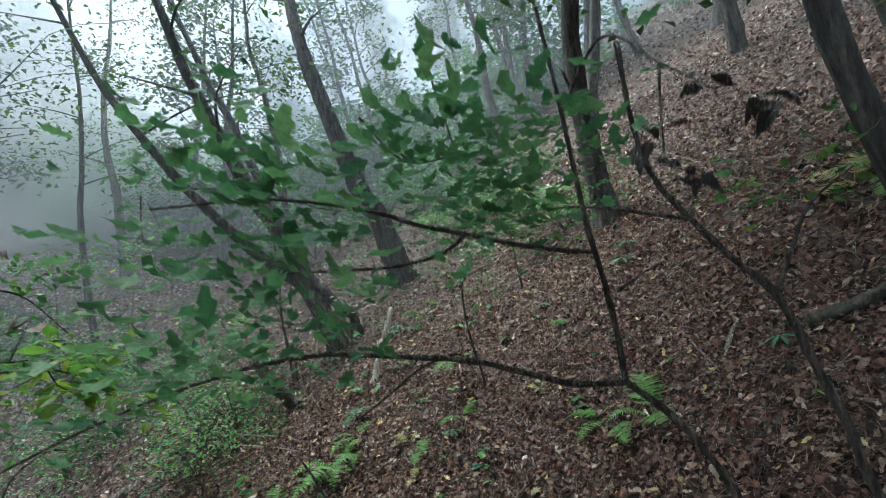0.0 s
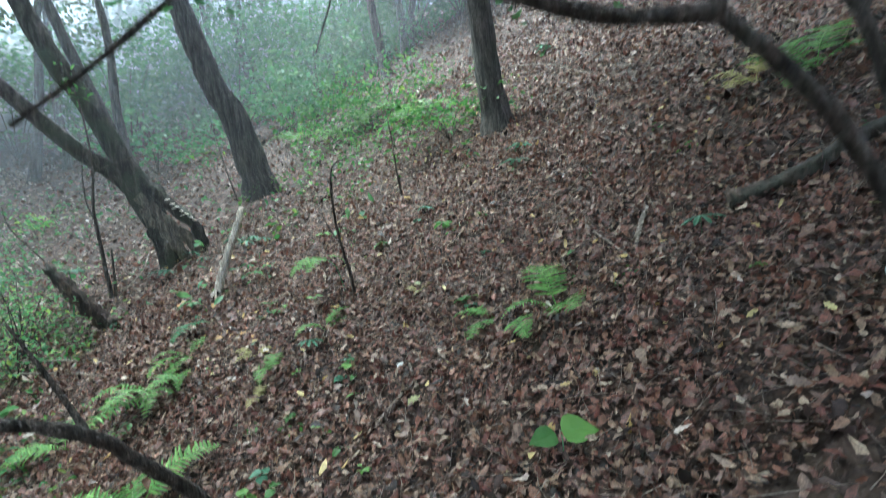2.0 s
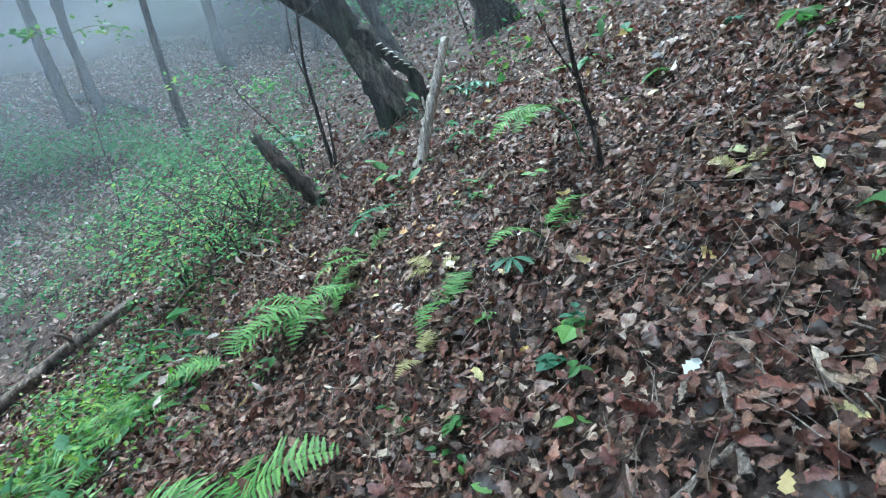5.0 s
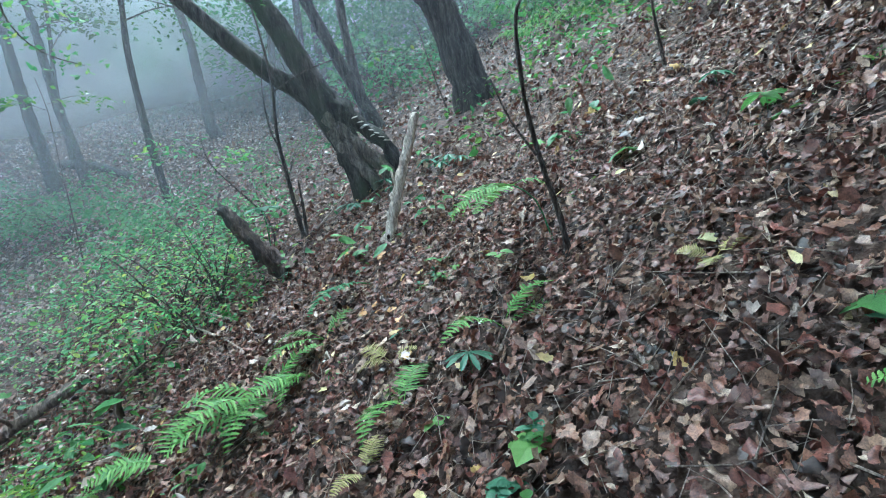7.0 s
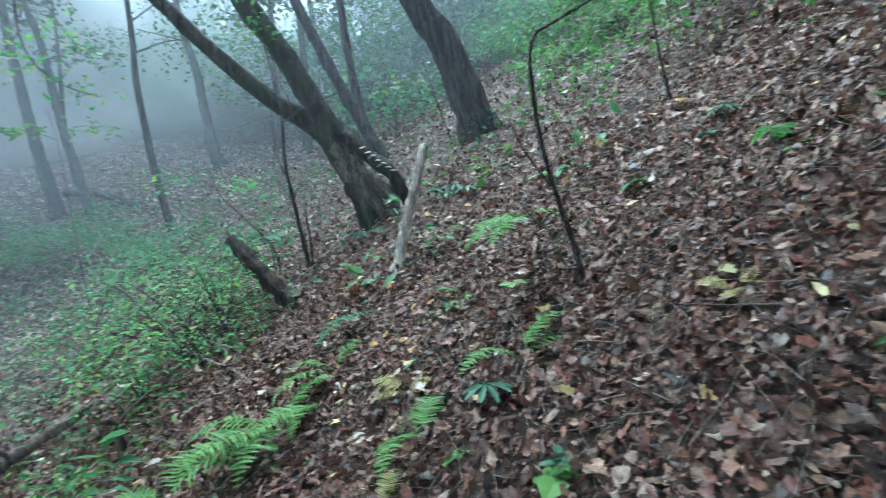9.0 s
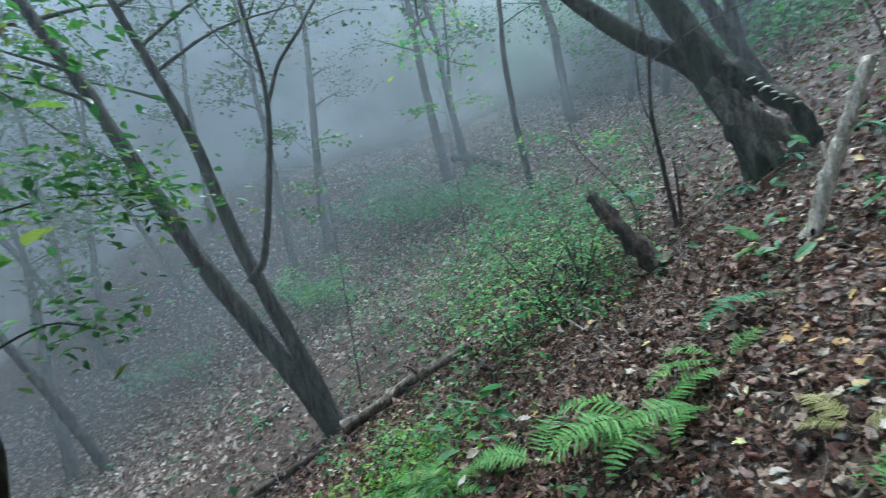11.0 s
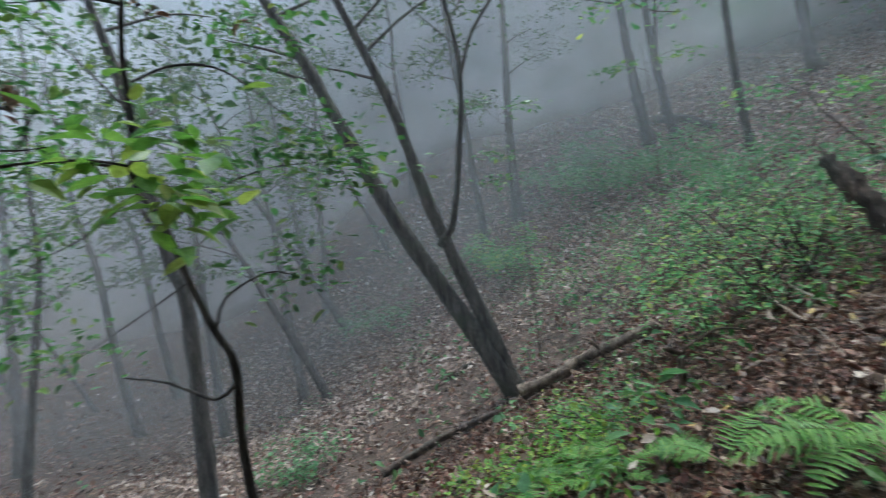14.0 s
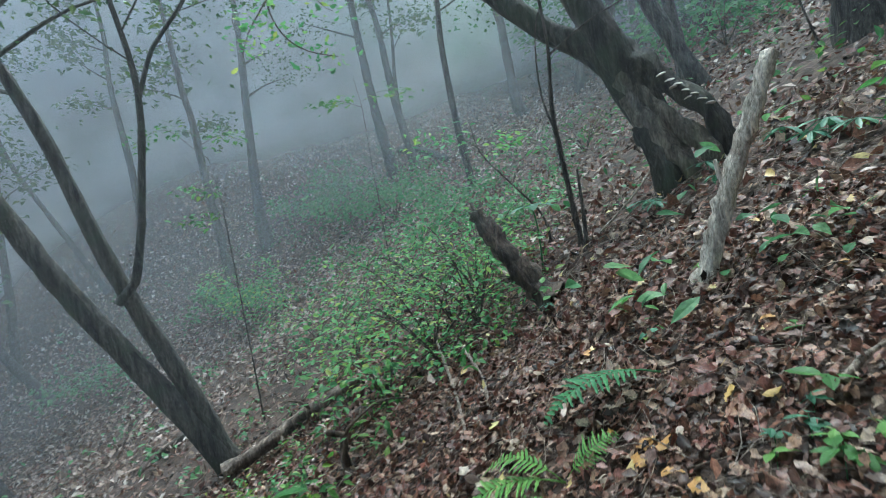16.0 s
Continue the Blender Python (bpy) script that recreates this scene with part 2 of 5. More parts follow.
def tube(points, r0, r1, sides=10, rough=0.08, step=0.15, flare=0.0, seed=1):
    """A tapering, knotty limb along the points: vertices and quads, its tip closed to a point."""
    rng = np.random.default_rng(seed)
    line = bend(points, step)
    n = len(line)
    tang = np.gradient(line, axis=0)
    tang /= np.linalg.norm(tang, axis=1, keepdims=True)
    ref = np.array([1.0, 0, 0]) if abs(tang[0][0]) < 0.8 else np.array([0, 1.0, 0])
    ang = np.arange(sides) / sides * 2 * np.pi
    lobes = 1 + rough * 1.3 * np.sin(ang * 3 + rng.uniform(0, 6)) * 0.6 + rough * np.sin(ang * 5 + rng.uniform(0, 6)) * 0.7
    u = np.linspace(0, 1, n)
    rad = r0 + (r1 - r0) * u ** 0.9
    dist = np.concatenate([[0], np.cumsum(np.linalg.norm(np.diff(line, axis=0), axis=1))])
    rad = rad * (1 + flare * np.exp(-dist / (2.2 * r0 + 1e-6)))
    verts = []
    for i in range(n):
        a = np.cross(tang[i], ref)
        a /= np.linalg.norm(a)
        b = np.cross(tang[i], a)
        wob = lobes * (1 + rough * 0.7 * rng.normal(size=sides)) * (1 + rough * 0.6 * rng.normal())
        verts.append(line[i] + rad[i] * wob[:, None] * (np.cos(ang)[:, None] * a + np.sin(ang)[:, None] * b))
    verts.append(np.repeat((line[-1] + tang[-1] * rad[-1] * 0.7)[None], sides, 0))
    v = np.concatenate(verts)
    i, j = np.meshgrid(np.arange(n), np.arange(sides), indexing="ij")
    k = (j + 1) % sides
    f = np.stack([i * sides + j, i * sides + k, (i + 1) * sides + k, (i + 1) * sides + j], -1).reshape(-1, 4)
    return v, f


def joined(pieces):
    vs, fs, at = [], [], 0
    for v, f in pieces:
        vs.append(v)
        fs.append(np.asarray(f) + at)
        at += len(v)
    return np.concatenate(vs), np.concatenate(fs)


def blade(stations, widths, curl=0.15, droop=0.1, fold=0.1):
    """A leaf of length 1 along +x, in triangles: midrib, two margins, curled and drooping."""
    u, w = np.asarray(stations, float), np.asarray(widths, float)
    n = len(u)
    mid = np.stack([u, 0 * u, -droop * u * u], 1)
    left = np.stack([u + 0.03, w, -droop * u * u + fold * w + curl * np.sin(u * 5) * w], 1)
    right = np.stack([u + 0.03, -w, -droop * u * u + fold * w - curl * np.sin(u * 4 + 1) * w], 1)
    v = np.concatenate([mid, left, right])
    f = []
    for i in range(n - 1):
        for o, flip in ((n, False), (2 * n, True)):
            quad = (i, i + 1, o + i + 1, o + i)
            for t in ((quad[0], quad[1], quad[2]), (quad[0], quad[2], quad[3])):
                if w[i] < 1e-6 and o + i in t and i in t:
                    continue
                if w[i + 1] < 1e-6 and o + i + 1 in t and i + 1 in t:
                    continue
                f.append(t[::-1] if not flip else t)
    return v, np.array(f)


OAK_WIDE = blade([0, 0.1, 0.2, 0.28, 0.4, 0.47, 0.6, 0.67, 0.78, 0.85, 0.94, 1.0], [0.012, 0.05, 0.12, 0.1, 0.2, 0.16, 0.27, 0.22, 0.28, 0.21, 0.12, 0.0], 0.16, 0.12, 0.1)


def fragment(radii):
    """A torn piece of leaf: a ragged outline round a raised middle."""
    a = np.arange(len(radii)) / len(radii) * 2 * np.pi
    r = np.asarray(radii, float)
    rim = np.stack([0.5 + r * np.cos(a), 0.75 * r * np.sin(a), 0.1 * np.sin(2 * a + 1) + 0.03 * np.sin(5 * a)], 1)
    k = np.arange(len(r))
    return np.vstack([[(0.5, 0, 0.05)], rim]), np.stack([0 * k, 1 + k, 1 + (k + 1) % len(r)], 1)


TORN = fragment([0.5, 0.36, 0.44, 0.3, 0.38, 0.26, 0.42, 0.36, 0.48, 0.34, 0.3, 0.42])
SCRAP = fragment([0.46, 0.34, 0.5, 0.3, 0.36, 0.24, 0.42, 0.3, 0.44, 0.36])
OAK = blade([0, 0.12, 0.26, 0.36, 0.5, 0.6, 0.74, 0.86, 1.0], [0.015, 0.07, 0.2, 0.11, 0.27, 0.17, 0.24, 0.13, 0.0], 0.5, 0.25, 0.3)
OAK_FLAT = blade([0, 0.14, 0.3, 0.4, 0.58, 0.68, 0.82, 1.0], [0.015, 0.09, 0.22, 0.13, 0.25, 0.15, 0.2, 0.0], -0.5, -0.25, 0.12)
ROLLED = blade([0, 0.2, 0.5, 0.8, 1.0], [0.02, 0.16, 0.22, 0.14, 0.0], 0.9, 0.3, 0.9)
OVAL = blade([0, 0.15, 0.4, 0.7, 1.0], [0.02, 0.17, 0.26, 0.18, 0.0], 0.15, 0.2, 0.2)
SIMPLE = blade([0, 0.45, 1.0], [0.05, 0.28, 0.0], 0.4, 0.3, 0.25)
TINY = (np.array([(0, 0, 0), (0.45, 0.3, 0.12), (1, 0, -0.15), (0.45, -0.3, 0.12)], float), np.array([(0, 2, 1), (0, 3, 2)]))
HEART = blade([0, 0.08, 0.25, 0.5, 0.75, 1.0], [0.2, 0.36, 0.43, 0.38, 0.2, 0.0], 0.08, 0.15, 0.12)


def scatter(template, pos, normal, size, rng, tilt=0.4, along=None, curl=(0.4, 1.6), broad=(0.75, 1.25), crumple=0.0):
    """Copies of a leaf at the places given, turned about the normals, as one mesh."""
    tv, tf = template
    n = len(pos)
    nor = normal + tilt * rng.normal(size=(n, 3))
    nor /= np.linalg.norm(nor, axis=1, keepdims=True)
    d = rng.normal(size=(n, 3)) if along is None else along + 0.35 * rng.normal(size=(n, 3))
    d -= nor * np.sum(d * nor, 1, keepdims=True)
    d /= np.linalg.norm(d, axis=1, keepdims=True) + 1e-9
    s = np.cross(nor, d)
    m = np.stack([d, s * rng.uniform(*broad, (n, 1)), nor * rng.uniform(*curl, (n, 1))], 1) * size[:, None, None]
    v = np.einsum("vk,nkc->nvc", tv, m) + pos[:, None, :]
    if crumple:
        v += crumple * (rng.normal(size=(n, len(tv), 1)) * nor[:, None, :] + 0.6 * rng.normal(size=(n, len(tv), 1)) * s[:, None, :]) * size[:, None, None]
    f = tf[None] + (np.arange(n) * len(tv))[:, None, None]
    return v.reshape(-1, 3), f.reshape(-1, 3)


# ---- the ground ----
def stretched(n, near, reach):
    u = np.linspace(-1, 1, n)
    return near * np.sinh(u * np.arcsinh(reach / near))


gx, gy = np.meshgrid(stretched(270, 3.0, 900) - 1.0, stretched(270, 3.0, 900) + 5.0, indexing="ij")
gh = ground(gx, gy)
grain = np.array([noise.fractal(Vector((a * 1.3, b * 1.3, 0)), 1.0, 2.0, 4) if abs(a) < 60 and abs(b) < 60 else 0.0 for a, b in zip(gx.ravel(), gy.ravel())]).reshape(gx.shape)
gh = gh + 0.02 * grain - 0.022
gi, gj = np.meshgrid(np.arange(269), np.arange(269), indexing="ij")
quad = np.stack([gi * 270 + gj, (gi + 1) * 270 + gj, (gi + 1) * 270 + gj + 1, gi * 270 + gj + 1], -1).reshape(-1, 4)
floor = part("ground", mesh_of("ground", np.stack([gx, gy, gh], -1).reshape(-1, 3), quad, M_SOIL, True))
tagged(floor, "steep forest floor of dark brown soil under fallen leaves", "ground", kind="structure")

rng = np.random.default_rng(5)


def litter(name, count, cx, cy, spread_x, spread_y, lo, hi, kinds, mat, label, lift=0.012, tilt=0.45, wide=False):
    pieces = []
    for template, share in kinds:
        n = int(count * share)
        if wide:
            a, r = rng.uniform(0, 2 * np.pi, n), np.sqrt(rng.uniform(spread_x ** 2, spread_y ** 2, n))
            x, y = cx + r * np.cos(a), cy + r * np.sin(a)
        else:
            x, y = cx + spread_x * rng.uniform(-1, 1, n), cy + spread_y * rng.uniform(-1, 1, n)
        p = np.stack([x, y, ground(x, y) + rng.uniform(0.2, 2.6, n) * lift], 1)
        pieces.append(scatter(template, p, normals_at(x, y), lo + (hi - lo) * rng.uniform(0, 1, n) ** 1.7, rng, tilt, None, (-1.5, 1.8), (0.6, 1.15), 0.03 if len(template[0]) > 8 else 0.0))
    v, f = joined(pieces)
    return tagged(part(name, mesh_of(name, v, f, mat, True)), label, "leaf litter", kind="stuff")


litter("leaf_litter", 50000, 0.6, 5.3, 2.7, 3.0, 0.018, 0.08, [(OAK, 0.12), (OAK_FLAT, 0.12), (OAK_WIDE, 0.34), (ROLLED, 0.1), (TORN, 0.18), (SCRAP, 0.14)], M_LITTER, "fallen brown oak leaves, torn and damp, covering the slope", 0.014, 0.5)
litter("leaf_litter", 1400, 0.5, 5.2, 2.6, 3.2, 0.08, 0.125, [(OAK_WIDE, 0.8), (OAK_FLAT, 0.2)], M_LITTER, "large brown oak leaves lying on the matted litter", 0.02, 0.3)
litter("leaf_litter", 50000, 0.9, 5.4, 5.2, 5.6, 0.025, 0.095, [(OAK_FLAT, 0.14), (TORN, 0.3), (SCRAP, 0.36), (SIMPLE, 0.2)], M_LITTER, "fallen brown leaves matted on the slope", 0.012, 0.5)
litter("leaf_litter", 20000, 7.0, 8.5, 4.0, 6.0, 0.07, 0.13, [(SIMPLE, 1.0)], M_LITTER, "fallen brown leaves on the upper slope", 0.012, 0.5)
litter("leaf_litter", 44000, 0.0, 4.0, 4.5, 16.0, 0.08, 0.15, [(SIMPLE, 0.7), (TINY, 0.3)], M_LITTER, "fallen brown leaves thinning out across the slope", 0.012, 0.5, True)
litter("leaf_litter", 100000, 0.0, 4.0, 14.0, 45.0, 0.13, 0.25, [(TINY, 1.0)], M_LITTER, "fallen leaves on the far bank of the hollow", 0.02, 0.5, True)
M_PALE = leaf_material("pale_leaf", [(0.0, (0.21, 0.145, 0.115)), (0.7, (0.38, 0.29, 0.24)), (1.0, (0.55, 0.49, 0.44))], 0.5, 0.1, 0.4)
litter("pale_leaves", 15000, 0.0, 4.0, 7.0, 36.0, 0.09, 0.2, [(TINY, 1.0)], M_PALE, "pale fallen leaves dotted over the far bank", 0.04, 0.5, True)

litter("pale_leaves", 4200, -9.5, 9.5, 7.0, 7.5, 0.06, 0.13, [(TINY, 1.0)], M_PALE, "pale fallen leaves speckling the hollow", 0.04, 0.6)
litter("pale_leaves", 20000, -19.0, 13.0, 9.0, 14.0, 0.11, 0.22, [(TINY, 1.0)], M_PALE, "pale fallen leaves speckling the misty far bank", 0.05, 0.6)


# ---- mist: nested see-through ring sheets standing in for haze ----
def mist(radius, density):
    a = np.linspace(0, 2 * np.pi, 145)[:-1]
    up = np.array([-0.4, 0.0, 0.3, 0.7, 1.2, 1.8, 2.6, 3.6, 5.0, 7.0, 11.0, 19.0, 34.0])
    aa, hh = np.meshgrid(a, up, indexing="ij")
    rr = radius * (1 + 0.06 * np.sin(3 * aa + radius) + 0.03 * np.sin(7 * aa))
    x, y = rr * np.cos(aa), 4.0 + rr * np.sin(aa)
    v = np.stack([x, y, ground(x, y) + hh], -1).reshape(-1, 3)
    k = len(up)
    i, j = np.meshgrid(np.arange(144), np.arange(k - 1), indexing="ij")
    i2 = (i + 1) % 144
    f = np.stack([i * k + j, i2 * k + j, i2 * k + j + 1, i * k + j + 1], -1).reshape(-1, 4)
    me = mesh_of("mist", v, f, mist_sheet_material("mist", density, 0.94), True)
    at = me.attributes.new("sheet_fade", "FLOAT", "POINT")
    # Fades out towards the ground, hiding where the sheet cuts the slope.
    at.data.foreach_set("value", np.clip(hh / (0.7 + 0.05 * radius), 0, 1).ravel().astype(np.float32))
    tagged(part("mist", me), "see-through ring sheet standing in for pale mist between trees", "mist", "mist", "stuff")


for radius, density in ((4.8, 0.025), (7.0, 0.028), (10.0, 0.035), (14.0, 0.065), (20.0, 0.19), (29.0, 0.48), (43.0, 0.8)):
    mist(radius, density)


# ---- trees ----
def crown_mesh(name, centres, count, spread, size, seed, mat, template=TINY):
    """Leaves in loose clumps round the twigs."""
    r = np.random.default_rng(seed)
    c = np.asarray(centres)[r.integers(0, len(centres), count)]
    p = c + r.normal(size=(count, 3)) * np.array([spread, spread, spread * 0.5])
    v, f = scatter(template, p, np.repeat([[0, 0, 1.0]], count, 0), r.uniform(0.6, 1.2, count) * size, r, 0.5)
    return mesh_of(name, v, f, mat)


def tree(stems, label, height=11.0, mat=None, seed=1, leaves=900, group="", name="tree", sides=12, leaf=0.16, limbs=7, flare=0.5, reach=1.0, low=0.42, loose=0.55):
    """stems: each a radius and the points it passes, in metres; they go on upwards to the height, with limbs and a crown there."""
    mat = mat or M_BARK
    r = np.random.default_rng(seed)
    base = np.array(stems[0][1][0], float)
    base[2] = gz(base[0], base[1])
    ob = thing(name, *base, label, "tree", group)
    tips = []
    for k, (radius, points) in enumerate(stems):
        p = np.array(points, float) - base
        if k == 0:
            p[0] = (0, 0, 0)
            p = np.vstack([p[0] - (p[1] - p[0]) / np.linalg.norm(p[1] - p[0]) * 0.25, p])
        d = p[-1] - p[-2]
        d /= np.linalg.norm(d)
        while p[-1][2] < height * (1 if k == 0 else 0.92):
            d = d * 0.85 + np.array([0, 0, 0.15]) + 0.07 * r.normal(size=3)
            d /= np.linalg.norm(d)
            p = np.vstack([p, p[-1] + d * 1.4])
        v, f = tube(p, radius, radius * 0.22, sides, 0.07, 0.22, flare if k == 0 else 0.0, seed + k)
        part("trunk", mesh_of("trunk", v, f, mat, True), ob)
        line = bend(p, 0.4)
        up = line[line[:, 2] > height * low]
        for q in up[np.linspace(0, len(up) - 1, limbs).astype(int)] if limbs else ():
            a = r.uniform(0, 2 * np.pi)
            out = reach * r.uniform(1.0, 2.4)
            e1 = q + np.array([math.cos(a), math.sin(a), 0.5]) * out * 0.5
            e2 = e1 + np.array([math.cos(a + 0.4), math.sin(a + 0.4), 0.35]) * out * 0.6
            v, f = tube([q, e1, e2], radius * 0.22, 0.008, 6, 0.05, 0.3, 0.0, seed)
            part("limb", mesh_of("limb", v, f, mat, True), ob)
            tips += [0.5 * (e1 + e2), e2, e2 + 0.4 * r.normal(size=3)]
        tips.append(p[-1])
    if leaves:
        part("crown", crown_mesh("crown", tips, leaves, loose * max(1.0, 0.8 * reach), leaf, seed, M_CANOPY), ob)
    return ob


oak = tree([(0.17, [(-2.11, 9.72, 1.54), (-2.28, 9.74, 2.35), (-2.59, 9.71, 3.15), (-2.96, 9.68, 4.03), (-3.3, 9.64, 4.68)]),
      (0.13, [(-2.2, 9.75, 2.0), (-2.65, 9.73, 2.9), (-3.04, 9.66, 3.24), (-3.66, 9.55, 3.94), (-4.39, 9.43, 4.9)])],
     "dark leaning forked oak with flared root base", 10.0, M_BARK_MOSS, 11, 350, sides=18, flare=0.3)
tree([(0.28, [(-0.85, 12.15, 2.9), (-1.19, 12.15, 4.29), (-1.57, 12.11, 5.13), (-2.3, 12.3, 7.9)])], "thick dark oak trunk leaning over the slope", 13.0, M_BARK, 12, 400, sides=18)
tree([(0.2, [(2.91, 8.32, 2.98), (2.82, 8.29, 4.14), (2.8, 8.21, 5.92)])], "upright dark oak trunk on the leafy slope", 12.0, M_BARK_GREY, 13, 800, sides=16)
tree([(0.16, [(-3.54, 14.84, 2.96), (-4.28, 14.78, 4.88), (-4.9, 14.75, 6.71)])], "slender leaning oak trunk in the mist", 12.0, M_BARK, 14)
tree([(0.15, [(-4.56, 16.84, 3.65), (-4.74, 16.95, 5.9), (-4.76, 17.07, 7.78)])], "slender grey trunk standing in the mist", 12.0, M_BARK_GREY, 15)
tree([(0.18, [(-7.98, 7.13, -1.42), (-8.10, 6.79, -0.53), (-8.44, 5.79, 1.61), (-8.66, 5.14, 3.36), (-8.84, 4.63, 4.79), (-9.00, 4.16, 5.93)]),
      (0.15, [(-7.99, 7.12, -1.21), (-8.07, 6.92, -0.31), (-8.30, 6.30, 1.91), (-8.44, 5.94, 3.71), (-8.60, 5.51, 5.13), (-8.67, 5.31, 5.74)]),
      (0.06, [(-8.19, 6.27, 1.34), (-8.12, 6.51, 1.58), (-8.07, 6.79, 2.59), (-8.02, 7.06, 4.16), (-8.07, 6.99, 5.41)]),
      (0.035, [(-8.02, 7.05, 4.06), (-7.95, 7.36, 4.77), (-7.84, 7.76, 5.28)])],
     "twin-stemmed oak leaning out over the hollow", 10.5, M_BARK_MOSS, 16, 1700, sides=16, low=0.52, limbs=9, leaf=0.13)
tree([(0.15, [(-8.57, 2.14, -2.27), (-8.59, 2.31, 0.93), (-8.65, 2.18, 1.73), (-8.71, 2.05, 2.98)])], "straight grey trunk rising from the hollow", 10.0, M_BARK_GREY, 17)
tree([(0.17, [(-18.10, 4.44, -3.49), (-18.37, 3.64, -1.34), (-18.70, 2.69, 0.98), (-18.94, 2.01, 2.67), (-19.11, 1.54, 4.52)])], "thin trunk leaning downhill in the hollow", 10.0, M_BARK, 18)
tree([(0.2, [(-24.01, 5.96, -2.20), (-24.41, 4.79, 0.38), (-24.86, 3.47, 3.25), (-25.18, 2.51, 5.27)])], "leaning trunk dim in the mist", 12.0, M_BARK, 19)
tree([(0.12, [(-14.62, -2.93, -3.20), (-14.45, -2.06, 0.62), (-14.39, -1.72, 2.35), (-14.41, -1.66, 3.98)])], "thin upright trunk beside the misty hollow", 10.0, M_BARK, 20)
tree([(0.21, [(-25.44, -7.30, -3.39), (-25.86, -8.56, -0.43)])], "trunk leaning strongly downhill in the mist", 9.0, M_BARK, 21)
tree([(0.1, [(-25.42, -4.93, -3.62), (-25.84, -6.16, -0.95)])], "thin trunk leaning downhill in the mist", 9.0, M_BARK, 22)
tree([(0.25, [(-18.11, 19.05, 3.78), (-18.23, 18.85, 6.58), (-18.33, 18.78, 10.21)])], "dark trunk on the far bank", 14.0, M_BARK, 23)
tree([(0.13, [(-11.15, 16.59, 2.32), (-11.23, 16.49, 4.56), (-11.27, 16.53, 6.78)])], "slim dark trunk on the far bank", 12.0, M_BARK, 24)
tree([(0.24, [(-14.10, 23.80, 3.28), (-14.21, 23.58, 5.76), (-14.28, 23.54, 8.11)])], "stout grey trunk on the far bank", 13.0, M_BARK_GREY, 25)
tree([(0.25, [(-20.99, 13.96, 1.72), (-21.02, 14.07, 4.78), (-20.97, 14.78, 11.59)])], "grey trunk fading into mist", 14.0, M_BARK_GREY, 26)
tree([(0.15, [(-27.04, 8.94, 1.23), (-27.47, 7.72, 4.65), (-27.76, 6.90, 6.93)])], "thin leaning trunk nearly lost in mist", 12.0, M_BARK, 27)
tree([(0.36, [(-36.18, 8.65, 3.67), (-36.34, 8.33, 6.54), (-36.51, 8.26, 13.40), (-36.73, 7.88, 18.30)])], "large pale trunk nearly lost in mist", 16.0, M_BARK_GREY, 28)
tree([(0.12, [(-19.29, 21.10, 5.11), (-19.33, 21.20, 8.08), (-19.28, 21.55, 10.62)])], "thin trunk on the misty far bank", 11.0, M_BARK, 29)
tree([(0.2, [(-27.77, 16.34, 6.10), (-27.86, 16.31, 9.97), (-27.89, 16.62, 14.96)])], "pale straight trunk behind the mist", 13.0, M_BARK_GREY, 30)

# far woods, fading into the mist
far_tree = tree([(0.2, [(-34.0, 26.0, gz(-34, 26)), (-34.3, 25.7, gz(-34, 26) + 3), (-34.5, 25.6, gz(-34, 26) + 6)])], "tall forest tree dim in the mist", 13.0, M_BARK_GREY, 40, 900, "far trees in the mist", leaf=0.3, sides=8)
placed = 0
while placed < 85:
    a, r = rng.uniform(0, 2 * np.pi), rng.uniform(20, 55)
    x, y = r * math.cos(a), 4 + r * math.sin(a)
    if x > 8 and y < 30 and rng.uniform() < 0.5:
        continue
    placed += 1
    copy_thing(far_tree, pose(x, y, gz(x, y), rng.uniform(-5, 5), rng.uniform(-5, 5), rng.uniform(0, 360)))

# ---- things on the slope ----
def limb_thing(name, label, category, stems, mat, group="", sides=8, rough=0.12, step=0.06, sink=True, part_name="stem"):
    """A stem with side branches: each a first radius, a last radius and the points it passes. The first runs down into the ground."""
    base = np.array(stems[0][2][0], float)
    if sink:
        base[2] = gz(base[0], base[1]) - 0.03
    ob = thing(name, *base, label, category, group)
    for k, (r0, r1, points) in enumerate(stems):
        p = np.array(points, float) - base
        if k == 0 and sink:
            p[0] = (0, 0, 0)
        v, f = tube(p, r0, r1, sides, rough, step, 0.25 if k == 0 else 0.0, 70 + k)
        part(part_name if k == 0 else "branch", mesh_of("branch", v, f, mat, True), ob)
    return ob


def foliage(ob, lines, count, size, spread, seed, mat, template=OVAL, name="foliage", droop=0.25):
    """Leaves along the outer parts of twigs, as one part."""
    r = np.random.default_rng(seed)
    base = np.array(ob.location)
    pos, along = [], []
    for p in lines:
        q = bend(p, 0.03)
        k = r.integers(int(len(q) * 0.25), len(q), count // len(lines))
        pos.append(q[k] + r.normal(size=(len(k), 3)) * np.array([spread, spread, spread * 0.55]))
        along.append(np.repeat((q[-1] - q[0])[None], len(k), 0) + r.normal(size=(len(k), 3)) * 0.8)
    pos, along = np.concatenate(pos) - base, np.concatenate(along)
    along[:, 2] -= droop
    n = len(pos)
    v, f = scatter(template, pos, np.repeat([[0, 0, 1.0]], n, 0), size * r.uniform(0.6, 1.25, n), r, 0.35, along)
    return part(name, mesh_of(name, v, f, mat), ob)


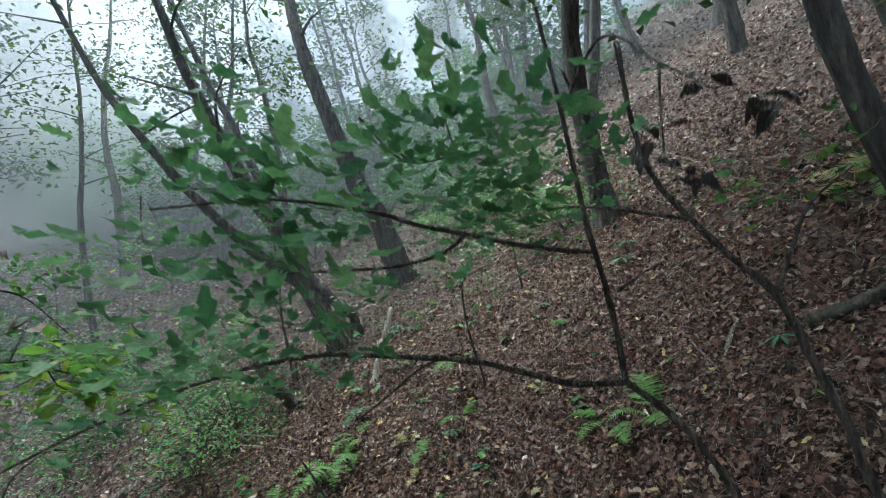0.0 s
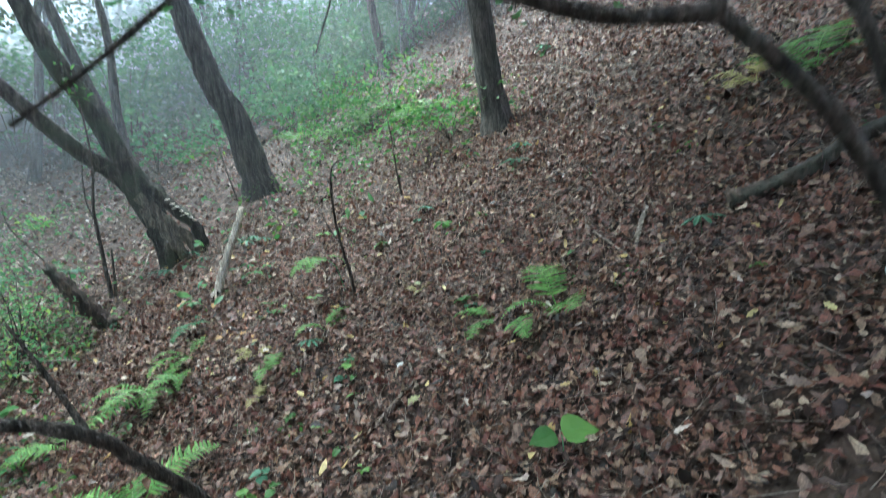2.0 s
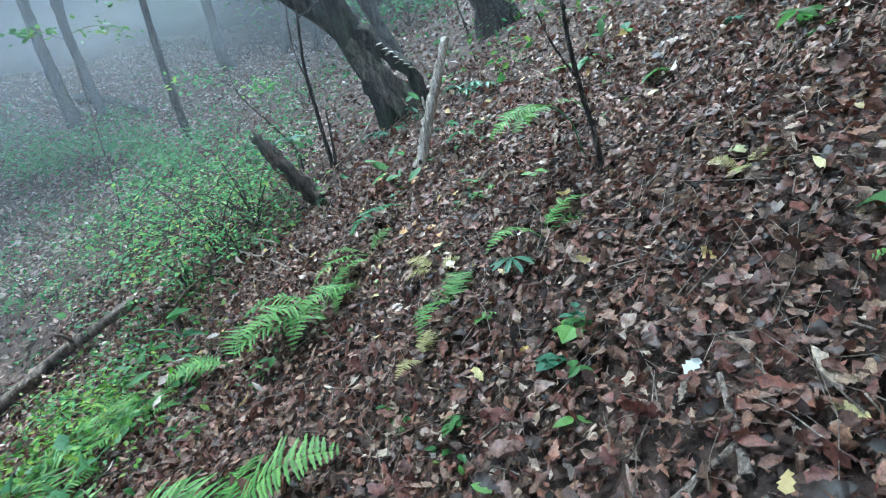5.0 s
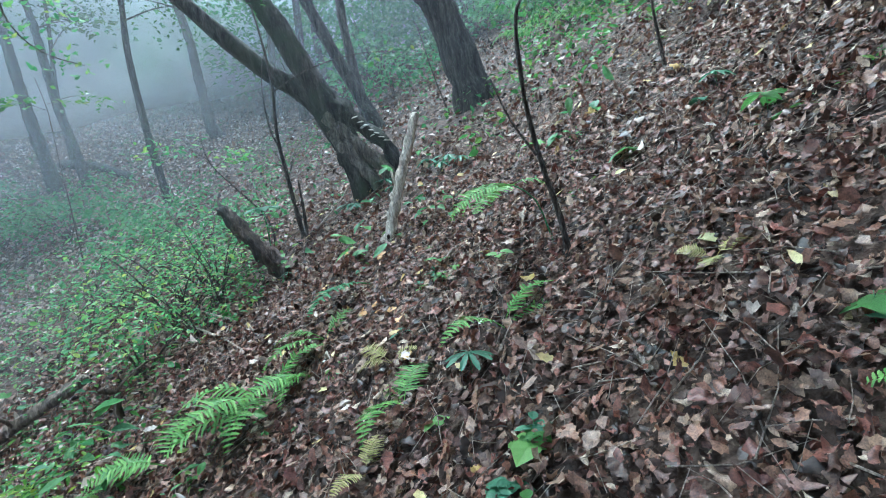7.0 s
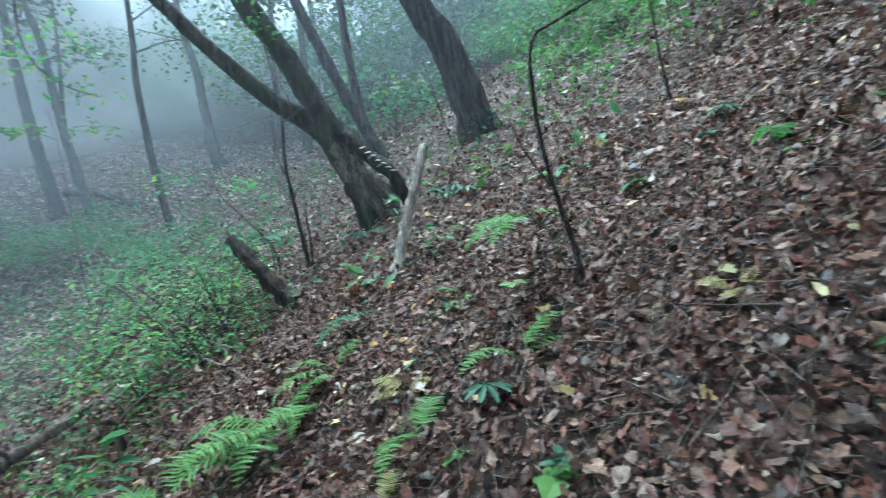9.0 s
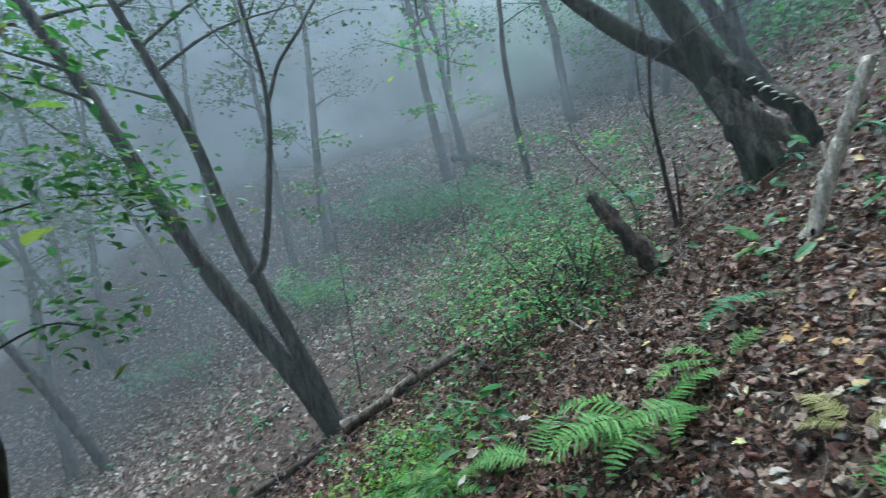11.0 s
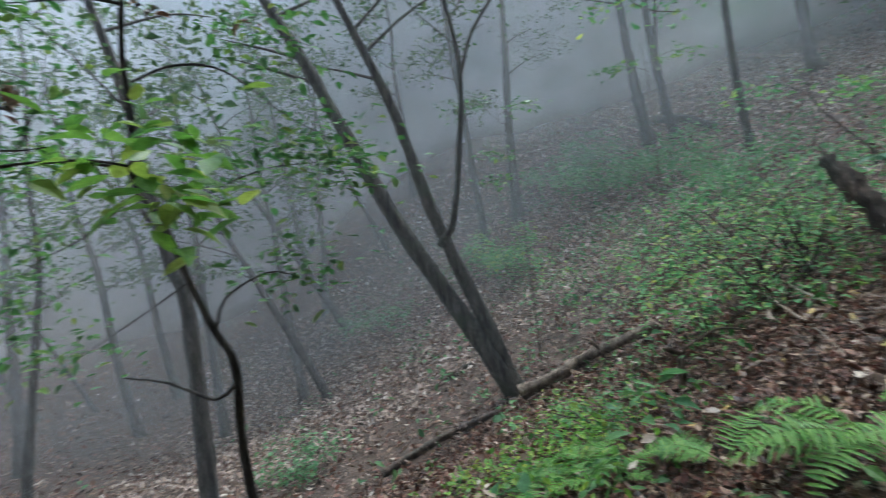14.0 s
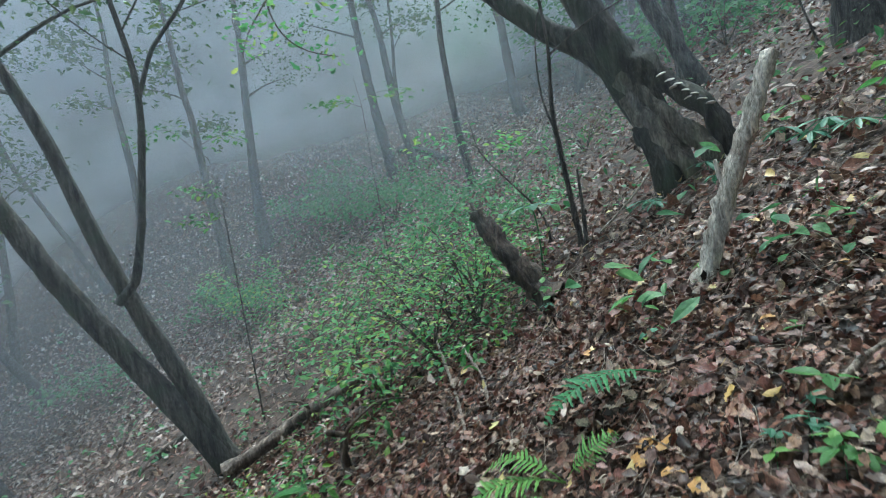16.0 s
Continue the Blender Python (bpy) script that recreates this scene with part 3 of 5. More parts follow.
# the pale bare stick that stands in the litter
limb_thing("dead_stick", "pale barkless dead stick standing upright in leaf litter", "stick",
           [(0.05, 0.038, [(-1.19, 7.70, 1.08), (-1.07, 7.75, 1.40), (-0.98, 7.78, 1.63), (-0.88, 7.82, 1.87), (-0.79, 7.86, 2.11)]), (0.016, 0.008, [(-1.03, 7.77, 1.52), (-1.06, 7.77, 1.59), (-1.07, 7.77, 1.67)])], M_STICK, rough=0.16, step=0.04, sides=12)
# broken rotten stump leaning over the hollow
limb_thing("rotten_stump", "broken rotten log stub leaning out of the slope", "stump",
           [(0.11, 0.06, [(-2.42, 8.10, 0.72), (-2.55, 8.08, 0.94), (-2.76, 8.04, 1.24), (-2.89, 8.03, 1.44), (-3.00, 8.01, 1.62)]), (0.035, 0.01, [(-2.71, 8.05, 1.18), (-2.87, 8.02, 1.26), (-2.95, 8.02, 1.51)]), (0.04, 0.008, [(-2.95, 8.01, 1.54), (-3.01, 8.01, 1.64), (-3.04, 8.02, 1.72)]), (0.034, 0.008, [(-2.97, 8.04, 1.52), (-3.05, 8.04, 1.6), (-3.09, 8.03, 1.65)]), (0.04, 0.012, [(-2.43, 8.00, 0.83), (-2.29, 8.03, 0.83), (-2.20, 8.06, 0.90)])], M_ROT, rough=0.25, step=0.05, sides=12)
# curved sapling in the middle of the slope
curl = limb_thing("sapling", "thin grey curved sapling rising from leaf litter", "sapling",
           [(0.018, 0.006, [(0.35, 6.16, 1.02), (0.32, 6.17, 1.26), (0.28, 6.17, 1.47), (0.24, 6.19, 1.86), (0.27, 6.22, 2.27), (0.42, 6.27, 2.37), (0.65, 6.33, 2.46)]), (0.008, 0.003, [(0.26, 6.13, 1.53), (0.16, 6.12, 1.72), (0.10, 6.12, 1.91)])], M_TWIG, "saplings")
# saplings beside the forked oak
sa = limb_thing("sapling", "slender dark sapling with a side shoot", "sapling",
           [(0.03, 0.008, [(-2.76, 9.07, 1.08), (-2.82, 9.10, 1.80), (-2.86, 9.13, 2.42), (-2.82, 9.18, 3.04), (-2.88, 9.22, 3.81), (-3.00, 9.23, 4.39)]), (0.022, 0.01, [(-2.72, 9.08, 1.09), (-2.71, 9.11, 1.50), (-2.71, 9.13, 1.84)]),
            (0.012, 0.004, [(-2.84, 9.17, 2.91), (-2.38, 9.29, 3.10), (-1.83, 9.44, 3.18), (-1.33, 9.56, 3.13)]), (0.012, 0.004, [(-2.83, 9.12, 2.14), (-2.94, 9.12, 2.58), (-2.91, 9.17, 3.19), (-2.72, 9.24, 3.58)])], M_TWIG, "saplings")
foliage(sa, [[(-1.83, 9.44, 3.18), (-1.33, 9.56, 3.13), (-1.14, 9.62, 3.29)], [(-2.88, 9.22, 3.81), (-3.00, 9.23, 4.39)]], 60, 0.09, 0.1, 5, M_GREEN)
limb_thing("sapling", "thin dark stem on the upper slope", "sapling", [(0.018, 0.006, [(1.28, 8.08, 2.09), (1.25, 8.11, 2.48), (1.24, 8.15, 2.91), (1.22, 8.17, 3.20)])], M_TWIG, "saplings")
limb_thing("sapling", "thin stem leaning beside the thick oak", "sapling", [(0.016, 0.005, [(-1.33, 12.08, 2.60), (-1.51, 12.12, 3.38), (-1.61, 12.15, 3.98), (-1.67, 12.16, 4.23)])], M_TWIG, "saplings")

# near shrub with bare forked branches across the way
s1 = limb_thing("bare_shrub", "dark forked shrub reaching bare branches across the way", "shrub",
           [(0.017, 0.011, [(1.35, 1.62, 0.5), *[(0.80, 1.52, 1.31), (0.73, 1.54, 1.45), (0.63, 1.55, 1.62), (0.51, 1.58, 1.75)]]),
            (0.011, 0.005, [(0.51, 1.58, 1.75), (0.37, 1.61, 1.76), (0.23, 1.64, 1.81), (0.13, 1.66, 1.85), (0.03, 1.69, 1.88), (-0.13, 1.72, 1.91), (-0.30, 1.76, 1.94), (-0.47, 1.80, 1.96), (-0.8, 1.88, 1.94), (-1.3, 1.98, 1.84), (-1.9, 2.08, 1.66)]),
            (0.0105, 0.006, [(0.51, 1.58, 1.75), (0.505, 1.56, 1.9), (0.49, 1.54, 2.05), (0.47, 1.53, 2.2), (0.46, 1.53, 2.38), (0.46, 1.55, 2.6), (0.44, 1.55, 2.95)]),
            (0.008, 0.004, [(0.475, 1.54, 2.15), (0.39, 1.55, 2.17), (0.28, 1.55, 2.2), (0.19, 1.55, 2.23), (0.09, 1.55, 2.27), (-0.05, 1.55, 2.32), (-0.17, 1.56, 2.38), (-0.5, 1.6, 2.48), (-0.9, 1.65, 2.52)]),
            (0.006, 0.003, [(0.1, 1.55, 2.265), (0.03, 1.55, 2.22), (-0.11, 1.55, 2.2), (-0.25, 1.55, 2.21), (-0.5, 1.6, 2.24)]),
            (0.006, 0.003, [(0.02, 1.72, 1.90), (-0.10, 1.75, 1.87), (-0.23, 1.79, 1.79), (-0.35, 1.82, 1.72)]),
            (0.005, 0.002, [(0.46, 1.55, 2.6), (0.44, 1.1, 2.6), (0.41, 0.8, 2.4), (0.4, 0.65, 2.29)]), (0.003, 0.0015, [(0.41, 0.8, 2.4), (0.36, 0.72, 2.32), (0.32, 0.66, 2.22)]),
            (0.006, 0.002, [(0.54, 1.59, 2.02), (0.66, 1.56, 2.08), (0.70, 1.55, 2.06)])], M_TWIG, sides=8, step=0.04)
foliage(s1, [[(0.11, 1.31, 2.38), (-0.12, 1.32, 2.45), (-0.36, 1.33, 2.51), (-0.65, 1.34, 2.61)], [(-0.03, 1.24, 2.16), (-0.25, 1.25, 2.19), (-0.47, 1.27, 2.21), (-0.68, 1.28, 2.26)], [(0.38, 1.39, 2.42), (0.23, 1.39, 2.53), (0.07, 1.40, 2.58)],
             [(-0.24, 1.57, 2.02), (-0.53, 1.59, 2.03), (-0.82, 1.61, 2.02), (-0.98, 1.63, 1.92)], [(0.48, 1.83, 2.29), (0.30, 1.87, 2.36), (0.11, 1.91, 2.44)]], 680, 0.09, 0.15, 7, M_BUSH, OAK_FLAT)
foliage(s1, [[(0.37, 0.65, 2.30), (0.41, 0.65, 2.285), (0.46, 0.65, 2.27)], [(0.3, 0.66, 2.245), (0.32, 0.66, 2.21), (0.33, 0.66, 2.18)]], 22, 0.036, 0.015, 13, M_BARK, ROLLED, "withered_leaves", 1.0)
s2 = limb_thing("bare_shrub", "grey leaning bare shrub stem with a fork", "shrub",
           [(0.019, 0.011, [(1.62, 1.9, 0.7), *[(1.44, 1.92, 1.15), (1.39, 1.92, 1.40), (1.33, 1.93, 1.62), (1.25, 1.94, 1.90), (1.13, 1.96, 2.06), (1.01, 1.98, 2.24), (0.92, 1.99, 2.39), (0.88, 2.00, 2.54), (0.86, 1.99, 2.73), (0.86, 1.98, 3.00)]]),
            (0.01, 0.004, [(1.25, 1.94, 1.90), (1.33, 1.91, 2.07), (1.41, 1.88, 2.22), (1.57, 1.84, 2.33)]), (0.01, 0.004, [(1.01, 1.98, 2.24), (0.84, 2.02, 2.30), (0.66, 2.06, 2.36), (0.47, 2.10, 2.39)])], M_TWIG, step=0.05)
foliage(s2, [[(0.66, 2.06, 2.36), (0.47, 2.10, 2.39), (0.30, 2.14, 2.41)], [(1.55, 2.00, 2.27), (1.73, 1.95, 2.40), (1.77, 1.94, 2.49)], [(0.95, 2.14, 2.40), (1.18, 2.09, 2.34), (1.42, 2.03, 2.26)]], 90, 0.07, 0.12, 8, M_GREEN, OAK_FLAT)
limb_thing("dead_branch", "dark bare branch slanting over the ferns", "branch",
           [(0.024, 0.018, [(-0.24, 3.3, 0.1), (-0.32, 3.16, 0.39), (-0.42, 3.08, 0.56), (-0.5, 2.98, 0.73), (-0.57, 2.9, 0.85), (-0.63, 2.83, 0.95), (-0.7, 2.77, 1.05), (-0.95, 2.65, 1.18), (-1.4, 2.5, 1.3)]), (0.011, 0.004, [(-0.7, 2.77, 1.05), (-0.78, 2.8, 1.2), (-0.9, 2.84, 1.4)])], M_TWIG, step=0.05)
limb_thing("tree", "dark leaning tree trunk beside the way", "tree", [(0.07, 0.05, [*[(2.01, 1.98, 0.90), (1.91, 1.96, 1.66), (1.86, 1.94, 2.13), (1.76, 1.94, 2.53), (1.67, 1.93, 3.08), (1.61, 1.90, 3.79)]]), (0.022, 0.01, [(1.67, 1.93, 3.08), (1.74, 1.89, 3.42), (1.92, 1.82, 3.93)])], M_BARK, sides=16, rough=0.08, step=0.15, part_name="trunk")
# Oaks added out of view; their leafy crowns darken the slope.
tree([(0.17, [(4.4, 0.4, 2.0), (4.1, 0.8, 4.0), (2.6, 2.2, 6.1), (0.8, 4.2, 7.3), (-0.8, 5.8, 7.9)])], "oak arching its leafy crown over the way", 6.2, M_BARK, 51, 9000, leaf=0.24, limbs=14, reach=1.5, loose=0.8)
tree([(0.15, [(5.3, 2.6, 2.6), (5.0, 3.0, 4.4), (3.8, 3.9, 6.2), (2.4, 4.6, 7.2)])], "oak spreading a dense crown uphill of the way", 6.0, M_BARK, 52, 4500, leaf=0.24, limbs=14, reach=1.5, loose=0.8)
tree([(0.16, [(6.6, 6.4, 4.0), (6.2, 6.6, 6.0), (4.2, 8.0, 9.0), (1.8, 9.5, 10.4)])], "oak spreading its crown over the upper slope", 7.5, M_BARK, 53, 2000, leaf=0.24, limbs=14, reach=1.5, loose=0.8)
# sprays of leaves that hang into the way from an overhead limb
over = thing("overhanging_branch", *(-0.62, 2.77, 3.39), "thin leafy branch hanging over the slope", "branch")
for k, p in enumerate(([(-1.82, 3.91, 3.25), (-1.27, 3.78, 3.12), (-0.74, 3.66, 2.87), (-0.46, 3.60, 2.81)], [(-0.39, 3.55, 3.47), (-0.10, 3.50, 3.08), (0.29, 3.40, 3.03), (0.72, 3.31, 2.80)], [(0.18, 3.81, 3.78), (0.28, 3.82, 3.00), (0.14, 3.88, 2.55)], [(1.13, 3.59, 3.59), (1.26, 3.59, 2.97), (1.19, 3.62, 2.65)])):
    q = np.array(p) - np.array(over.location)
    v, f = tube(q, 0.01, 0.003, 6, 0.1, 0.06, 0.0, 90 + k)
    part("twig", mesh_of("twig", v, f, M_TWIG, True), over)
foliage(over, [[(-1.82, 3.91, 3.25), (-1.27, 3.78, 3.12), (-0.74, 3.66, 2.87), (-0.46, 3.60, 2.81)], [(-0.39, 3.55, 3.47), (-0.10, 3.50, 3.08), (0.29, 3.40, 3.03), (0.72, 3.31, 2.80)], [(1.13, 3.59, 3.59), (1.26, 3.59, 2.97), (1.19, 3.62, 2.65)], [(-0.24, 4.34, 3.57), (0.46, 4.17, 3.33), (1.05, 4.03, 3.33)]], 260, 0.1, 0.14, 9, M_BUSH, OAK_FLAT)

# the leafy sapling at the edge of the hollow
ns = limb_thing("leafy_sapling", "black crooked sapling carrying broad green leaves", "sapling",
           [(0.03, 0.013, [(-2.98, 3.42, -0.62), (-2.98, 3.48, 0.08), (-2.99, 3.48, 0.61), (-2.99, 3.51, 1.00), (-3.02, 3.44, 1.20), (-3.05, 3.36, 1.46), (-3.08, 3.28, 1.78), (-3.12, 3.16, 2.07), (-3.11, 3.20, 2.38), (-3.12, 3.21, 2.74), (-3.11, 3.26, 3.04), (-3.09, 3.37, 3.39)]),
            (0.012, 0.004, [(-2.99, 3.50, 0.91), (-3.03, 3.38, 0.84), (-3.09, 3.16, 0.97), (-3.16, 2.92, 1.04)]), (0.009, 0.003, [(-3.12, 3.17, 2.14), (-3.19, 2.92, 2.20), (-3.27, 2.63, 2.25), (-3.36, 2.33, 2.24), (-3.44, 2.06, 2.23)]),
            (0.008, 0.002, [(-3.11, 3.23, 2.59), (-3.04, 3.46, 2.64), (-2.97, 3.71, 2.57), (-2.88, 3.99, 2.28), (-2.82, 4.20, 2.12)]), (0.008, 0.002, [(-3.08, 3.27, 1.81), (-3.00, 3.56, 1.95), (-2.92, 3.84, 2.02), (-2.84, 4.10, 2.01)]),
            (0.009, 0.003, [(-3.02, 3.44, 1.20), (-3.00, 3.52, 1.37), (-2.93, 3.75, 1.47), (-2.89, 3.90, 1.43)]), (0.01, 0.003, [(-3.11, 3.25, 3.01), (-3.17, 3.06, 3.07), (-3.29, 2.65, 3.11)]),
            (0.007, 0.002, [(-3.28, 3.15, 2.04), (-3.37, 2.81, 1.83), (-3.46, 2.47, 1.69), (-3.54, 2.17, 1.35)]), (0.006, 0.002, [(-3.21, 3.33, 1.49), (-3.29, 3.04, 1.34), (-3.40, 2.64, 1.15)]), (0.008, 0.002, [(-3.12, 3.19, 2.44), (-3.19, 2.95, 2.79), (-3.27, 2.70, 3.07)])],
           M_BARK, sides=9, rough=0.1, step=0.05)
foliage(ns, [[(-2.32, 3.23, 2.10), (-2.28, 3.36, 1.97), (-2.21, 3.58, 1.75)], [(-2.49, 2.99, 2.23), (-2.40, 3.31, 2.13), (-2.31, 3.62, 2.06)], [(-2.65, 3.16, 1.98), (-2.58, 3.40, 1.91), (-2.53, 3.57, 1.91)]], 120, 0.15, 0.16, 10, M_BROAD, OVAL, "broad_leaves", 0.6)
foliage(ns, [[(-3.03, 3.47, 1.96), (-2.92, 3.84, 2.02), (-2.82, 4.18, 1.94)], [(-2.97, 3.71, 2.57), (-2.88, 3.99, 2.28), (-2.77, 4.34, 1.85)], [(-2.95, 3.74, 2.19), (-2.85, 4.08, 2.05), (-2.78, 4.32, 1.94)], [(-3.37, 2.81, 1.83), (-3.46, 2.47, 1.69), (-3.54, 2.17, 1.35)],
             [(-3.29, 3.04, 1.34), (-3.40, 2.64, 1.15), (-3.51, 2.29, 1.33)], [(-3.19, 2.92, 2.20), (-3.27, 2.63, 2.25), (-3.36, 2.33, 2.24)], [(-3.19, 2.95, 2.79), (-3.27, 2.70, 3.07), (-3.34, 2.48, 3.17)], [(-2.93, 3.75, 1.47), (-2.89, 3.90, 1.43), (-2.86, 3.99, 1.54)], [(-3.04, 3.67, 2.91), (-2.96, 3.94, 2.71), (-2.92, 4.09, 2.90)]], 1300, 0.07, 0.16, 11, M_GREEN, OVAL, "small_leaves", 0.4)
foliage(ns, [[(-2.85, 3.60, 2.82), (-2.78, 3.83, 2.70), (-2.76, 3.89, 2.72)], [(-2.92, 3.36, 2.92), (-2.90, 3.44, 2.88), (-2.89, 3.45, 2.85)], [(-2.92, 2.62, 2.46), (-2.89, 2.71, 2.42), (-2.88, 2.76, 2.42)]], 12, 0.08, 0.03, 12, M_LITTER, ROLLED, "withered_leaves", 1.2)

# side branches fitted to the view beside the leafy sapling, on an added unseen stem
side = limb_thing("bare_shrub", "dark twiggy shrub with few leaves beside the hollow", "shrub",
                  [(0.02, 0.005, [(-2.56, 2.13, -0.64), (-2.54, 2.15, 0.62), (-2.56, 2.13, 1.88), (-2.51, 2.39, 2.04), (-2.5, 2.71, 2.06), (-2.47, 2.93, 2.07), (-2.44, 3.17, 2.05), (-2.43, 3.33, 2.0)]), (0.007, 0.003, [(-2.51, 2.39, 2.04), (-2.49, 2.73, 2.14), (-2.46, 2.92, 2.12), (-2.44, 3.03, 2.12)]), (0.006, 0.003, [(-2.51, 2.39, 2.04), (-2.48, 2.63, 2.22), (-2.48, 2.79, 2.26), (-2.42, 2.94, 2.29)]), (0.005, 0.002, [(-2.5, 2.71, 2.06), (-2.55, 2.78, 1.94), (-2.59, 2.85, 1.79), (-2.62, 2.88, 1.66)]), (0.005, 0.002, [(-2.44, 3.17, 2.05), (-2.43, 3.23, 1.94), (-2.39, 3.29, 1.88)]), (0.005, 0.002, [(-2.46, 2.92, 2.12), (-2.44, 3.04, 2.31), (-2.42, 3.11, 2.43)])], M_BARK, sides=8, rough=0.1, step=0.05)
foliage(side, [[(-2.5, 2.71, 2.06), (-2.55, 2.78, 1.94), (-2.59, 2.85, 1.79), (-2.62, 2.88, 1.66)], [(-2.46, 2.92, 2.12), (-2.44, 3.04, 2.31), (-2.42, 3.11, 2.43)], [(-2.51, 2.39, 2.04), (-2.49, 2.73, 2.14), (-2.46, 2.92, 2.12), (-2.44, 3.03, 2.12)]], 110, 0.06, 0.08, 14, M_GREEN, OVAL, "small_leaves", 0.4)
foliage(side, [[(-2.48, 2.79, 2.26), (-2.42, 2.94, 2.29)]], 3, 0.13, 0.02, 15, M_LITTER, OAK_FLAT, "withered_leaves", 0.2)

# fallen logs and dead twigs
limb_thing("fallen_log", "bent grey-brown fallen log at the hollow edge", "log", [(0.085, 0.06, [(-6.85, 6.75, -0.92), (-6.66, 7.05, -0.8), (-6.5, 7.25, -0.68), (-6.5, 7.5, -0.6), (-6.25, 7.68, -0.44), (-5.63, 7.66, -0.2), (-4.97, 7.74, 0.09)]), (0.03, 0.01, [(-6.1, 7.66, -0.36), (-6.0, 7.5, -0.2), (-5.95, 7.35, -0.12)])], M_LOG, sides=12, sink=False, step=0.08)
limb_thing("fallen_log", "thin dark fallen branch lying in the hollow", "log", [(0.06, 0.05, [(-7.93, 4.7, -1.99), (-8.01, 5.49, -1.79), (-7.87, 6.16, -1.59), (-7.47, 6.57, -1.36)])], M_ROT, sides=12, sink=False, step=0.08)
limb_thing("fallen_branch", "long pale fallen branch on the far bank", "branch", [(0.05, 0.03, [(-21.42, 13.48, 1.7), (-21.91, 15.1, 2.81), (-21.86, 16.85, 3.81), (-21.55, 18.31, 4.5)]), (0.03, 0.015, [(-21.91, 15.1, 2.79), (-21.4, 15.62, 2.92), (-20.6, 15.91, 2.77)])], M_BARK_GREY, sides=8, sink=False, step=0.2)
limb_thing("shrub_stub", "short dark broken shrub stub with a bent branch", "stump", [(0.03, 0.02, [(-3.27, 6.58, 0.07), (-3.2600000000000002, 6.57, 0.21000000000000002), (-3.29, 6.61, 0.31), (-3.32, 6.51, 0.37)]), (0.014, 0.005, [(-3.29, 6.61, 0.31), (-3.25, 6.7, 0.39), (-3.17, 6.88, 0.47000000000000003), (-3.07, 7.03, 0.45)])], M_ROT, sides=9, rough=0.2, step=0.04)
limb_thing("fallen_log", "short dark broken log in the hollow", "log", [(0.08, 0.06, [(-10.38, 7.28, -1.34), (-10.52, 6.78, -1.50), (-10.66, 6.26, -1.84)])], M_ROT, sides=10, sink=False, step=0.08)
limb_thing("fallen_log", "dark rotten log lying among damp leaves", "log", [(0.06, 0.045, [(2.70, 3.90, 1.50), (2.98, 3.67, 1.61), (3.27, 3.58, 1.75), (3.58, 3.49, 1.89)])], M_ROT, sides=12, sink=False, step=0.05)
limb_thing("fallen_log", "dark log lying across the far bank", "log", [(0.2, 0.14, [(-19.40, 20.69, 5.06), (-17.83, 20.76, 4.73), (-15.25, 19.77, 3.83)])], M_BARK, sides=10, sink=False, step=0.3)
for p in ([(-3.72, 7.94, 0.53), (-2.42, 6.95, 0.53), (-1.83, 6.45, 0.48)], [(-3.27, 7.78, 0.63), (-2.38, 7.15, 0.61), (-1.81, 6.57, 0.53)], [(2.23, 4.26, 1.32), (2.39, 4.39, 1.47), (2.51, 4.49, 1.53)],
          [(0.54, 4.30, 0.54), (0.55, 4.44, 0.58), (0.55, 4.58, 0.64)], [(0.23, 4.17, 0.39), (0.37, 4.27, 0.48), (0.54, 4.38, 0.57)], [(0.56, 5.11, 0.77), (0.53, 5.22, 0.80), (0.52, 5.34, 0.84)],
          [(0.95, 5.05, 0.92), (0.98, 5.14, 0.97), (1.00, 5.23, 1.03)], [(-1.68, 7.70, 0.97), (-1.45, 7.93, 1.13), (-1.30, 8.13, 1.24)], [(-0.47, 6.75, 0.97), (-0.43, 6.82, 1.02), (-0.38, 6.89, 1.05)],
          [(-2.63, 9.16, 1.22), (-2.50, 9.63, 1.48), (-2.59, 10.39, 1.76)], [(-2.05, 9.24, 1.41), (-1.93, 9.43, 1.53), (-1.81, 9.57, 1.62)], [(2.15, 4.17, 1.25), (2.33, 4.32, 1.41), (2.50, 4.47, 1.53)],
          [(2.17, 4.85, 1.45), (2.12, 4.46, 1.32), (2.07, 4.10, 1.20)], [(4.40, 11.71, 4.98), (4.48, 9.74, 4.38), (4.38, 7.98, 3.64)]):
    limb_thing("dead_twig", "dry bare twig lying on fallen leaves", "twig", [(0.013, 0.007, p)], M_DRY, "dead twigs", 7, 0.12, 0.04, False)
# fine dry twigs strewn in the litter
sticks = []
for k in range(4200):
    x, y = rng.uniform(-3.4, 5.0), rng.uniform(2.0, 10.5)
    a, s = rng.uniform(0, 6.28), rng.uniform(0.08, 0.35)
    p = [(x + s * c * math.cos(a + 0.3 * c), y + s * c * math.sin(a + 0.3 * c), gz(x + s * c * math.cos(a), y + s * c * math.sin(a)) + 0.025 + 0.03 * c * rng.uniform(0, 1.4)) for c in (0, 0.5, 1)]
    sticks.append(tube(p, rng.uniform(0.0012, 0.004), 0.001, 4, 0.1, 0.12, 0.0, k))
tagged(part("twig_litter", mesh_of("twig_litter", *joined(sticks), M_DRY, True)), "thin dry twigs scattered through the leaf litter", "twigs", kind="stuff")


